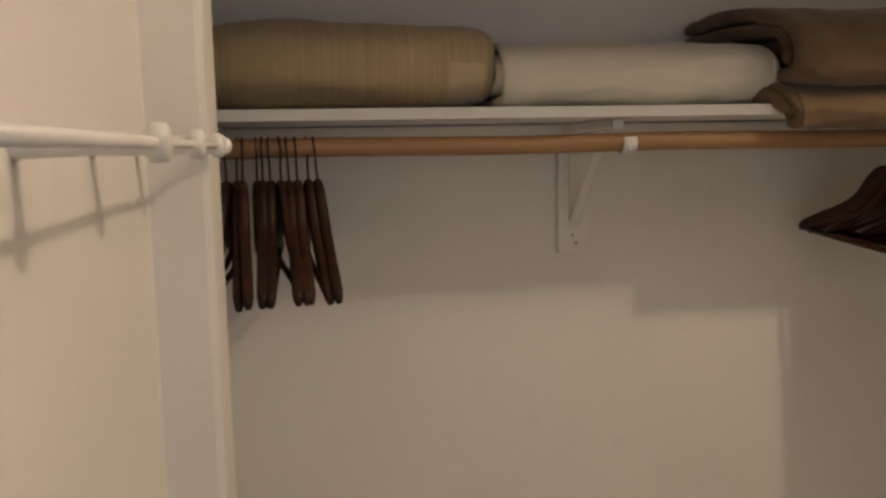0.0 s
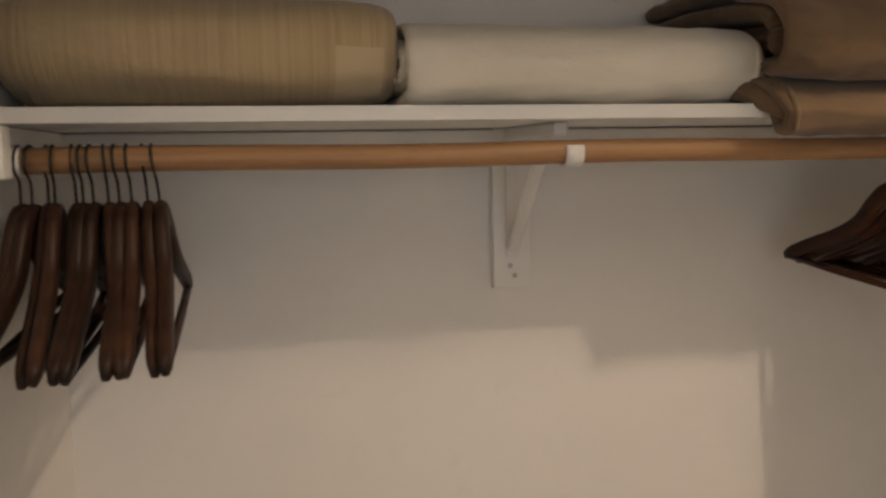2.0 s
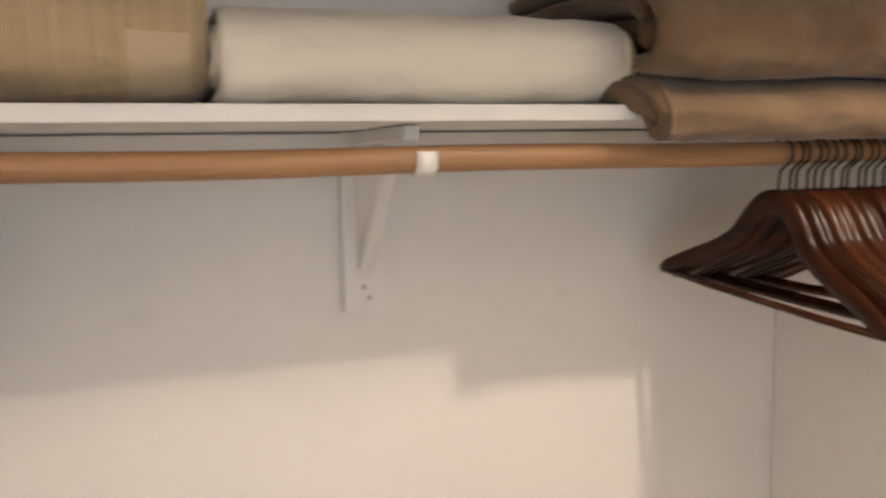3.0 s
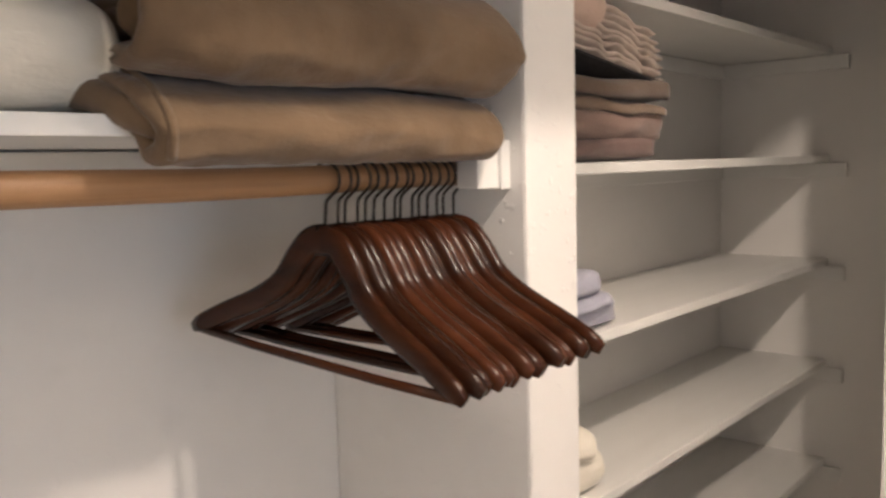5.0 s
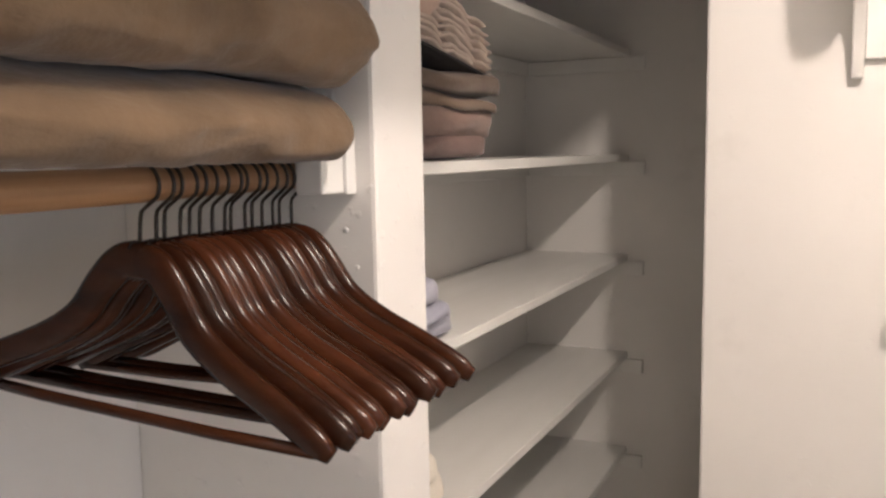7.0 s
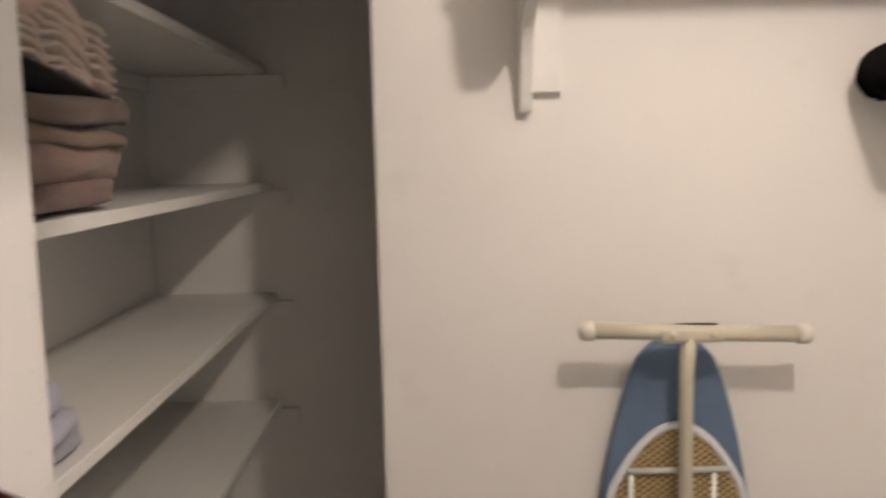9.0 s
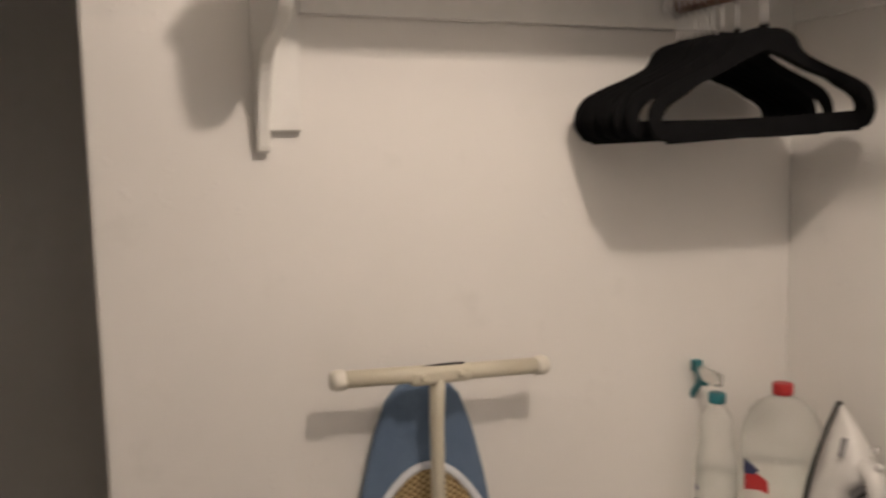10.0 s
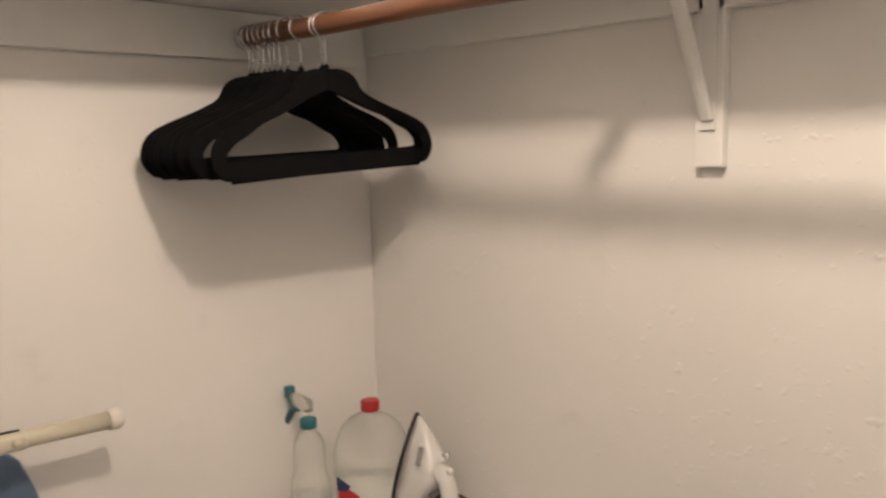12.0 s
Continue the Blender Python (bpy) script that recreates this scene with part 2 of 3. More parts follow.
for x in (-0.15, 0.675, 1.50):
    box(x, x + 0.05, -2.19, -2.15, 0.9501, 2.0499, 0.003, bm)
structure("window_1", bm, TRIM, "white painted surround of an assumed window, added round the fill lamp", "window")

# north shelf, its cleats
structure("shelf_north", box(LEFT, PART0, SHELF_F, BACK, SHELF_Z, SHELF_Z + SHELF_T, 0.002), SHELF_PAINT, "long white painted closet shelf board", "shelf")
structure("cleat_back", box(LEFT + 0.02, PART0 - 0.02, BACK - 0.019, BACK, SHELF_Z - 0.066, SHELF_Z - 0.0035, 0.001), SHELF_PAINT, "white wooden cleat under the shelf", "cleat")
structure("cleat_west", box(LEFT, LEFT + 0.02, 1.388, BACK, SHELF_Z - 0.068, SHELF_Z - 0.001, 0.002), SHELF_PAINT, "white wooden end cleat holding the rod", "cleat")
structure("cleat_partition", box(PART0 - 0.02, PART0, 1.388, BACK, SHELF_Z - 0.068, SHELF_Z - 0.001, 0.002), SHELF_PAINT, "white wooden end cleat on the partition", "cleat")

structure("cleat_block", box(1.345, PART0 - 0.0205, 1.392, 1.429, SHELF_Z - 0.066, SHELF_Z - 0.002, 0.003), SHELF_PAINT, "white wooden block holding the rod end", "cleat")
structure("cleat_block_west", box(LEFT + 0.0205, -0.135, 1.392, 1.429, SHELF_Z - 0.066, SHELF_Z - 0.002, 0.003), SHELF_PAINT, "white wooden block holding the rod end", "cleat")

# shelves of the niche
for k, z in enumerate((1.915, 1.612, 1.316, 1.018, 0.72, 0.42)):
    structure("shelf_niche_%d" % (k + 1), box(PART1, NICHE_X, NICHE_F, BACK, z - 0.020, z, 0.002), SHELF_PAINT, "white painted shelf board in the recess", "shelf")
    structure("cleat_niche_%d" % (k + 1), box(PART1 + 0.02, NICHE_X - 0.02, BACK - 0.018, BACK, z - 0.062, z - 0.022, 0.002), SHELF_PAINT, "white cleat along the back of the recess", "cleat")
    structure("cleat_niche_end_%d" % (k + 1), box(NICHE_X - 0.018, NICHE_X, 1.40, BACK, z - 0.062, z - 0.022, 0.002), SHELF_PAINT, "white cleat at the end of the recess", "cleat")

# upper shelf round the corner
TOP_Z = 2.050
structure("shelf_east", box(EAST - 0.290, EAST, SOUTH, 0.872, TOP_Z, TOP_Z + 0.02, 0.002), SHELF_PAINT, "white painted upper shelf board", "shelf")
structure("shelf_south", box(1.08, EAST - 0.290, SOUTH, SOUTH + 0.268, TOP_Z, TOP_Z + 0.02, 0.002), SHELF_PAINT, "white painted upper shelf board", "shelf")
structure("cleat_east", box(EAST - 0.019, EAST, SOUTH + 0.019, 0.79, 1.961, TOP_Z - 0.001, 0.002), SHELF_PAINT, "white wooden cleat under the upper shelf", "cleat")
structure("cleat_south", box(1.08, EAST, SOUTH, SOUTH + 0.019, 1.985, TOP_Z - 0.001, 0.002), SHELF_PAINT, "white wooden cleat under the upper shelf", "cleat")


lamp = thing("ceiling_lamp", "plain white porcelain ceiling lampholder with a bare bulb", "lamp", (LAMP[0], LAMP[1], 0))
part("canopy", lathe([(0.055, CEIL), (0.058, CEIL - 0.012), (0.045, CEIL - 0.035), (0.026, CEIL - 0.055), (0.022, CEIL - 0.080)], 28), TRIM, lamp, "", True)
m, t, p = nodes_of("bulb_glow")
p.inputs["Emission Color"].default_value, p.inputs["Emission Strength"].default_value = (1.0, 0.80, 0.62, 1), 40.0
bulb = part("bulb", lathe([(0.012, LAMP[2] + 0.052), (0.014, LAMP[2] + 0.038), (0.026, LAMP[2] + 0.015), (0.029, LAMP[2]), (0.024, LAMP[2] - 0.018), (0.010, LAMP[2] - 0.028)], 20), m, lamp, "lit frosted bulb", True)
bulb.visible_shadow = False

# old filler dabs on the partition
for k, (y, z, r) in enumerate(((1.405, 1.535, 0.004), (1.43, 1.505, 0.003), (1.39, 1.49, 0.003), (1.42, 1.46, 0.0025))):
    bm = lathe([(r, 0), (r * 0.8, r * 0.15), (r * 0.3, r * 0.22)], 10)
    bm.transform(Matrix.Translation((PART0, y, z)) @ Matrix.Rotation(radians(-90), 4, "Y"))
    structure("trim_dab_%d" % (k + 1), bm, PAINT, "small painted-over filler dab on the partition", "filler", True)


# ---- things ----
def closet_rod(x0, x1, y, z, wood, label):
    rod = thing("closet_rod", label, "closet rod", (0, y, z))
    n = 16
    part("pole", tube([(x0 + (x1 - x0) * i / n, 0, 0.0015 * math.sin(i * 0.9)) for i in range(n + 1)], ROD_R, 24), wood, rod, "", True)
    for x, s in ((x0, 1), (x1, -1)):
        bm = tube([(x - 0.001 * s, 0, 0), (x + 0.004 * s, 0, 0), (x + 0.0045 * s, 0, 0), (x + 0.016 * s, 0, 0)], [0.0225, 0.0225, 0.0200, 0.0190], 24)
        part("socket", bm, SOCKET, rod, "white rod socket", True)
    return rod


closet_rod(LEFT + 0.022, PART0 - 0.022, ROD_Y, ROD_Z, ROD_WOOD, "light brown wooden closet rod under the long shelf")
closet_rod(1.10, EAST - 0.020, 0.080, 2.000, ROD_RED_SHADED, "reddish brown wooden closet rod under the upper shelf")


def wooden_hanger(wood, label, bow, bar=True):
    h = thing("coat_hanger", label, "hanger", (0, 0, 0), "wooden hangers")
    # body in the yz plane, hung from z = 0 at the top of the rod
    for s in (1, -1):
        line = smooth_line([(0, -0.008 * s, -0.088), (0.0, 0.019 * s, -0.091), (0, 0.041 * s, -0.113), (0, 0.066 * s, -0.147), (0, 0.105 * s, -0.173), (0, 0.162 * s, -0.199), (0, 0.216 * s, -0.226)], 5)
        line = [Vector((-bow * (abs(p.y) / 0.216) ** 1.7, p.y * 1.01, p.z - 0.002 - 0.005 * (abs(p.y) / 0.216) ** 1.3)) for p in line]
        n = len(line)
        rings = []
        for i, p in enumerate(line):
            f = i / (n - 1)
            d = (line[min(i + 1, n - 1)] - line[max(i - 1, 0)]).normalized()
            u = Vector((0, -d.z * s, d.y * s))
            hh = 0.0195 - 0.0065 * f
            tt = 0.0088 + 0.0010 * math.sin(f * 3.14)
            e = 1.0 if i < n - 2 else (0.9 if i < n - 1 else 0.6)
            rings.append([p + u * hh * e * math.copysign(abs(math.sin(a)) ** 0.7, math.sin(a)) + Vector((1, 0, 0)) * tt * e * math.copysign(abs(math.cos(a)) ** 0.7, math.cos(a)) for a in [2 * math.pi * k / 12 for k in range(12)]])
        part("shoulder", loft(rings), wood, h, "", True)
    if bar:
        part("trouser_bar", tube([(-0.94 * bow, -0.206, -0.233), (-0.92 * bow, -0.1, -0.236), (-0.92 * bow, 0.1, -0.236), (-0.94 * bow, 0.206, -0.233)], 0.0060, 10), wood, h, "", True)
    hook = [(0, 0.0, -0.077), (0, 0.0, -0.048), (0, -0.004, -0.040), (0, -0.016, -0.030)]
    hook += [(0, -0.0205 * math.cos(a), -0.0185 + 0.0205 * math.sin(a)) for a in [math.radians(-20 + 20 * k) for k in range(10)]]
    part("hook", tube(smooth_line(hook, 3), 0.0020, 7), WIRE, h, "dark wire hook", True)
    return h


def tilt(x, y, z, yaw, lean, swing=0.0):
    return Matrix.Translation((x, y, z)) @ Matrix.Rotation(radians(yaw), 4, "Z") @ Matrix.Rotation(radians(lean), 4, "Y") @ Matrix.Rotation(radians(swing), 4, "X")


TOP_OF_ROD = ROD_Z + ROD_R + 0.0005
first = wooden_hanger(HANGER_WOOD, "reddish brown lacquered wooden coat hanger with a trouser bar", 0.014)
plain = wooden_hanger(HANGER_WOOD, "reddish brown lacquered wooden coat hanger without a bar", 0.014, False)
random.seed(4)
first.matrix_basis = tilt(1.135, ROD_Y - 0.004, TOP_OF_ROD, 6, 0, 5.5)
for k in range(1, 15):
    x = 1.135 + 0.0152 * k + random.uniform(-0.0008, 0.0008)
    m = tilt(x, ROD_Y - 0.004 - 0.008 * k / 14 + random.uniform(-0.003, 0.003), TOP_OF_ROD, 6 + 2 * k / 14 + random.uniform(-0.8, 0.8), random.uniform(-0.5, 0.5), 5 - 5.5 * k / 14 + random.uniform(-1.2, 1.2))
    if k == 14:
        plain.matrix_basis = m
    else:
        copy_thing(first if k in (3, 4, 5, 9, 10) else plain, m)
dark = wooden_hanger(HANGER_DARK, "very dark brown wooden coat hanger on the closet rod", 0.0)
dark.matrix_basis = tilt(-0.134, ROD_Y, TOP_OF_ROD, -2, 2.5, 5)
for k in range(1, 12):
    x = -0.134 + 0.160 * k / 11 + random.uniform(-0.004, 0.004)
    copy_thing(dark, tilt(x, ROD_Y + random.uniform(-0.004, 0.008), TOP_OF_ROD, -2 + 8 * k / 11 + random.uniform(-5, 5), 2.5 - 7.5 * k / 11 + random.uniform(-1.5, 1.5), 5 + random.uniform(-1.5, 1.5)))


def wavy_block(x0, x1, y0, y1, z0, z1, power=3.2, wobble=0.006, seed=0.0, nx=48, nr=36, tight=7):
    """A soft folded bundle: rounded section along x, closed and rounded at both ends."""
    rings = []
    for i in range(nx + 1):
        f = i / nx
        e = 2 * f - 1
        k = (1 - abs(e) ** tight) ** (1 / 5.0) * 0.97 + 0.03 if abs(e) < 1 else 0.03
        x = x0 + (x1 - x0) * f
        cy, cz, hy, hz = (y0 + y1) / 2, (z0 + z1) / 2, (y1 - y0) / 2, (z1 - z0) / 2
        ring = []
        for j in range(nr):
            a = 2 * math.pi * j / nr
            c, s = math.cos(a), math.sin(a)
            py = cy + hy * (0.35 + 0.65 * k) * math.copysign(abs(c) ** (2 / power), c)
            pz = cz + hz * (0.45 + 0.55 * k) * math.copysign(abs(s) ** (2 / power), s)
            q = Vector((x * 3.2 + seed, py * 5, pz * 7))
            w = wobble * (noise.noise(q) + 0.5 * noise.noise(q * 2.7))
            low = pz < z0 + 0.012
            ring.append(Vector((x, py + w * (0.4 if low else 1.0), max(z0, pz + (0 if low else w * 1.3)))))
        rings.append(ring)
    return loft(rings)


SHELF_TOP = SHELF_Z + SHELF_T


def sheet_line(points, thick, x0, x1, nx=40, seed=0.0, wobble=0.004, edge=0.012, skew=None, belly=None):
    """A cloth layer of some thickness: a line of (y, z), thickened and drawn out along x, with a soft wandering rim at both ends."""
    line = smooth_line([(0, y, z) for y, z in points], 6)
    n = len(line)

    def outline(th):
        out = []
        for s in (1, -1):
            side = []
            for i, p in enumerate(line):
                d = (line[min(i + 1, n - 1)] - line[max(i - 1, 0)]).normalized()
                side.append(p + Vector((0, -d.z, d.y)) * th / 2 * s)
            out += side if s == 1 else side[::-1]
        return out
    r = 0.5 * thick / (x1 - x0)
    steps = [(0.0, 0.25), (0.3 * r, 0.70), (r, 1.0)] + [(r + (1 - 2 * r) * i / nx, 1.0) for i in range(1, nx)] + [(1 - r, 1.0), (1 - 0.3 * r, 0.70), (1.0, 0.25)]
    rings = []
    for f, k in steps:
        ring = []
        near = min(1.0, min(f, 1 - f) * 7)
        for p in outline(thick * k):
            q = Vector((f * (x1 - x0) * 4 + seed, p.y * 6, p.z * 9))
            w = wobble * (noise.noise(q) + 0.6 * noise.noise(q * 2.9) + 0.35 * noise.noise(q * 7.0))
            rim = edge * noise.noise(Vector((p.y * 9 + seed, p.z * 14, 7.0 * round(f))))
            x = x0 + (x1 - x0) * f + rim * (1 - 0.7 * near)
            x += (skew(p.y, p.z) if skew else 0.0) * (1 - f)
            if belly:
                mid, half, depth = belly
                x -= depth * f * (1 - math.sqrt(max(0.0, 1 - min(1.0, abs(p.z - mid) / half) ** 2)))
            ring.append(Vector((x, p.y + w, p.z + w)))
        rings.append(ring)
    return loft(rings)


blanket = thing("tan_blanket", "folded tan ribbed cotton blanket with a plain border on the shelf", "blanket", (0, 0, SHELF_TOP))
body = part("folded_body", wavy_block(-0.166, 0.353, 1.420, 1.762, 0.001, 0.160, 2.6, 0.010, 1.0, 96, 56, 4), TAN, blanket, "", True)
body.data.materials.append(TAN_PLAIN)
for f in body.data.polygons:
    c = f.center
    if 0.262 < c.x < 0.324 and c.z < 0.078 and c.y < 1.50:
        f.material_index = 1
blanket = thing("cream_blanket", "rolled cream white cotton blanket on the closet shelf", "blanket", (0, 0, SHELF_TOP))
part("outer_layer", sheet_line([(1.745, 0.104), (1.62, 0.112), (1.51, 0.108), (1.448, 0.090), (1.428, 0.060), (1.436, 0.028), (1.475, 0.013), (1.60, 0.012), (1.745, 0.012)], 0.020, 0.356, 0.876, 56, 5.0, 0.007, 0.012), CREAM, blanket, "", True)
part("middle_layer", sheet_line([(1.74, 0.084), (1.60, 0.090), (1.50, 0.084), (1.456, 0.062), (1.500, 0.036), (1.74, 0.034)], 0.022, 0.352, 0.872, 36, 31.0, 0.006, 0.014), CREAM, blanket, "", True)
part("inner_layer", sheet_line([(1.73, 0.062), (1.58, 0.062), (1.49, 0.060)], 0.030, 0.360, 0.868, 30, 37.0, 0.004, 0.012), CREAM, blanket, "", True)
part("selvedge", tube(smooth_line([(0.858, 1.62, 0.118), (0.861, 1.50, 0.112), (0.864, 1.438, 0.090), (0.864, 1.420, 0.058), (0.860, 1.430, 0.020)], 5), 0.0045, 8), CREAM, blanket, "", True)

blanket = thing("brown_blanket", "folded brown fleece blanket sagging over the shelf edge", "blanket", (0, 0, SHELF_TOP))
fold = [(1.74, 0.034), (1.60, 0.034), (1.46, 0.032), (1.402, 0.022), (1.370, 0.004), (1.356, -0.016), (1.364, -0.034), (1.384, -0.036), (1.393, -0.016), (1.408, 0.006), (1.43, 0.0115), (1.55, 0.0115), (1.74, 0.0115)]
part("outer_layer", sheet_line(fold, 0.020, 0.868, 1.356, 60, 3.0, 0.008, 0.016, None, (0.0, 0.050, 0.022)), BROWN, blanket, "", True)
part("inner_turn", sheet_line([(1.55, 0.024), (1.44, 0.022), (1.404, 0.010), (1.386, -0.006), (1.384, -0.020)], 0.010, 0.876, 1.344, 24, 61.0, 0.003, 0.010), BROWN, blanket, "", True)
part("hem_cord", tube(smooth_line([(0.880, 1.430, 0.042), (0.878, 1.392, 0.030), (0.876, 1.360, 0.008), (0.876, 1.345, -0.016), (0.880, 1.356, -0.042)], 4), 0.0045, 8), BROWN, blanket, "", True)
part("corner_roll", tube(smooth_line([(0.846, 1.50, 0.026), (0.856, 1.43, 0.016), (0.872, 1.390, -0.004), (0.886, 1.366, -0.018)], 4), [0.012, 0.013, 0.015, 0.016, 0.016, 0.016, 0.016, 0.016, 0.015, 0.014, 0.013, 0.012, 0.010], 12), BROWN, blanket, "", True)

blanket = thing("brown_blanket", "thick folded brown fleece blanket lying on another blanket", "blanket", (0, 0, SHELF_TOP + 0.046))
fold = [(1.755, 0.128), (1.62, 0.132), (1.47, 0.122), (1.378, 0.096), (1.336, 0.054), (1.338, 0.014), (1.366, -0.004), (1.43, 0.008), (1.55, 0.013), (1.755, 0.013)]
def over_cream(y, z):
    """Its lower layers stop short of the cream blanket, the upper ones lie on it."""
    return 0.045 * max(0.0, min(1.0, (y - 1.385) / 0.04)) * max(0.0, min(1.0, (0.092 - z) / 0.02))


part("outer_layer", sheet_line(fold, 0.024, 0.846, 1.354, 60, 13.0, 0.009, 0.006, over_cream, (0.062, 0.115, 0.024)), BROWN, blanket, "", True)
part("middle_layer", sheet_line([(1.75, 0.100), (1.55, 0.098), (1.43, 0.082), (1.39, 0.060)], 0.026, 0.850, 1.342, 30, 18.0, 0.004, 0.012, over_cream), BROWN, blanket, "", True)
part("inner_layer", sheet_line([(1.75, 0.058), (1.55, 0.056), (1.43, 0.048), (1.385, 0.034)], 0.040, 0.852, 1.348, 30, 22.0, 0.004, 0.012, over_cream), BROWN, blanket, "", True)


def shelf_bracket(x, width, wall_y, z_low, z_top, out, ry, rz, reach, reach_z, facing, label):
    """A wooden backing strip with a steel shelf-and-rod bracket on it; facing 1 looks to -y, -1 to +y."""
    b = thing("shelf_bracket", label, "bracket", (x, wall_y, 0))
    f = -facing

    def ys(a, c):
        return min(a * f, c * f), max(a * f, c * f)
    part("backing_strip", box(-width / 2, width / 2, *ys(0.0, 0.019), z_low, z_top - 0.001, 0.002), SHELF_PAINT, b)
    part("upright", box(-0.012, 0.012, *ys(0.0195, 0.024), z_low + 0.055, z_top - 0.001, 0.001), WHITE_METAL, b)
    part("arm", box(-0.011, 0.011, *ys(0.024, out), z_top - 0.020, z_top - 0.001, 0.002), WHITE_METAL, b)
    part("brace", tube([(0, 0.025 * f, z_low + 0.072), (0, reach * f, reach_z)], 0.0115, 10, None, (0.55, 1.0)), WHITE_METAL, b)
    bm = bmesh.new()
    n = 14
    for i in range(n):
        made = []
        for a in (-200 + 230 * i / n, -200 + 230 * (i + 1) / n):
            a = math.radians(a)
            for r in (ROD_R + 0.001, ROD_R + 0.004):
                made += [(-0.013, (ry + r * math.cos(a)) * f, rz + r * math.sin(a)), (0.013, (ry + r * math.cos(a)) * f, rz + r * math.sin(a))]
        v = [bm.verts.new(p) for p in made]
        for q in ((0, 1, 5, 4), (2, 6, 7, 3), (0, 4, 6, 2), (1, 3, 7, 5)):
            bm.faces.new([v[k] for k in q])
    bmesh.ops.remove_doubles(bm, verts=bm.verts[:], dist=1e-5)
    bmesh.ops.recalc_face_normals(bm, faces=bm.faces[:])
    part("rod_hook", bm, WHITE_METAL, b, "white steel hook round the rod", True)
    for k in range(2 if facing == 1 else 0):
        bm = lathe([(0.0045, 0), (0.0045, 0.0012), (0.002, 0.0022)], 10)
        bm.transform(Matrix.Translation((0.004 - 0.008 * k, 0.0195 * f, z_low + 0.022 + 0.018 * k)) @ Matrix.Rotation(radians(90 * facing), 4, "X"))
        part("screw", bm, CAP_METAL, b)
    return b


shelf_bracket(0.592, 0.070, BACK, 1.362, SHELF_Z, 0.275, BACK - ROD_Y, ROD_Z, 0.215, SHELF_Z - 0.018, 1, "white painted shelf and rod bracket on a wooden strip")
shelf_bracket(1.440, 0.043, SOUTH, 1.757, TOP_Z, 0.312, 0.308, 2.000, 0.140, TOP_Z - 0.020, -1, "white painted rod bracket below the upper shelf")

# corbel bracket of the east shelf
b = thing("shelf_bracket", "white painted wooden shelf bracket with a rounded hook", "bracket", (EAST, 0, 0))
part("backing_strip", box(-0.018, 0.0, 0.791, 0.842, 1.776, TOP_Z - 0.001, 0.002), SHELF_PAINT, b)
prof = smooth_line([(0, -0.002, 1.748), (0, -0.014, 1.742), (0, -0.026, 1.752), (0, -0.044, 1.82), (0, -0.075, 1.875), (0, -0.12, 1.897), (0, -0.185, 1.905), (0, -0.245, 1.93), (0, -0.278, 1.98), (0, -0.285, 2.048)], 4)
part("corbel", slab([(p.y, p.z) for p in prof] + [(-0.002, 2.048)], "y", 0.843, 0.864, 0.003), SHELF_PAINT, b)

# ---- ironing board on its end against the wall ----
BLUE = cloth("blue_cotton", (0.095, 0.145, 0.235), (0.13, 0.19, 0.29), 300.0)
HEM = cloth("white_binding", (0.66, 0.68, 0.72), (0.74, 0.76, 0.80), 300.0)
ENAMEL = surface("beige_enamel", (0.56, 0.52, 0.41), (0.62, 0.58, 0.47), 14.0, None, 0.36, 0, [(60.0, 0.08, 0.0006, None)])
CAP = surface("ivory_plastic", (0.66, 0.63, 0.55), (0.72, 0.69, 0.61), 14.0, None, 0.45)
MESH = surface("brass_mesh", (0.50, 0.38, 0.19), (0.62, 0.49, 0.28), 60.0, None, 0.45, 0.2)
FELT = cloth("tan_pad", (0.20, 0.13, 0.055), (0.27, 0.18, 0.08), 200.0)
WIRE_WHITE = surface("galvanised_wire", (0.60, 0.63, 0.60), (0.68, 0.71, 0.68), 30.0, None, 0.35, 0.3)
DARK = surface("black_rubber_and_shade", (0.012, 0.012, 0.012), (0.02, 0.02, 0.02), 30.0, None, 0.6)
BX, BY = 2.205, 0.598


def board_half(z):
    """Half the board's width at a height."""
    pts = ((0.0, 0.165), (0.6, 0.165), (0.9, 0.152), (1.065, 0.133), (1.17, 0.112), (1.25, 0.092), (1.313, 0.068), (1.340, 0.045), (1.352, 0.018))
    for (a, wa), (c, wc) in zip(pts, pts[1:]):
        if z <= c:
            return wa + (wc - wa) * (z - a) / (c - a)
    return 0.01


board = thing("ironing_board", "upended ironing board with blue cover and beige legs against the wall", "ironing board", (BX, BY, 0))
zs = [0.02, 0.3, 0.6, 0.8, 0.95, 1.03, 1.1, 1.17, 1.22, 1.26, 1.29, 1.313, 1.33, 1.342, 1.350]
rings = []
for z in zs:
    w = board_half(z)
    rings.append([Vector((0.030 * math.copysign(abs(math.sin(a)) ** 0.6, math.sin(a)) * 0.5 + 0.018, w * math.copysign(abs(math.cos(a)) ** 0.45, math.cos(a)), z + 0.002 * noise.noise(Vector((a, z * 9, 2))))) for a in [2 * math.pi * k / 28 for k in range(28)]])
part("cover", loft(rings), BLUE, board, "faded blue cotton cover", True)


def opening_half(z):
    """Half the width of the bare underside, an arch whose top is at 1.20 m."""
    f = (1.197 - z) / 0.14
    return min(board_half(z) - 0.014, 0.126 * math.sqrt(max(0.0, f))) if f < 1.6 else board_half(z) - 0.014


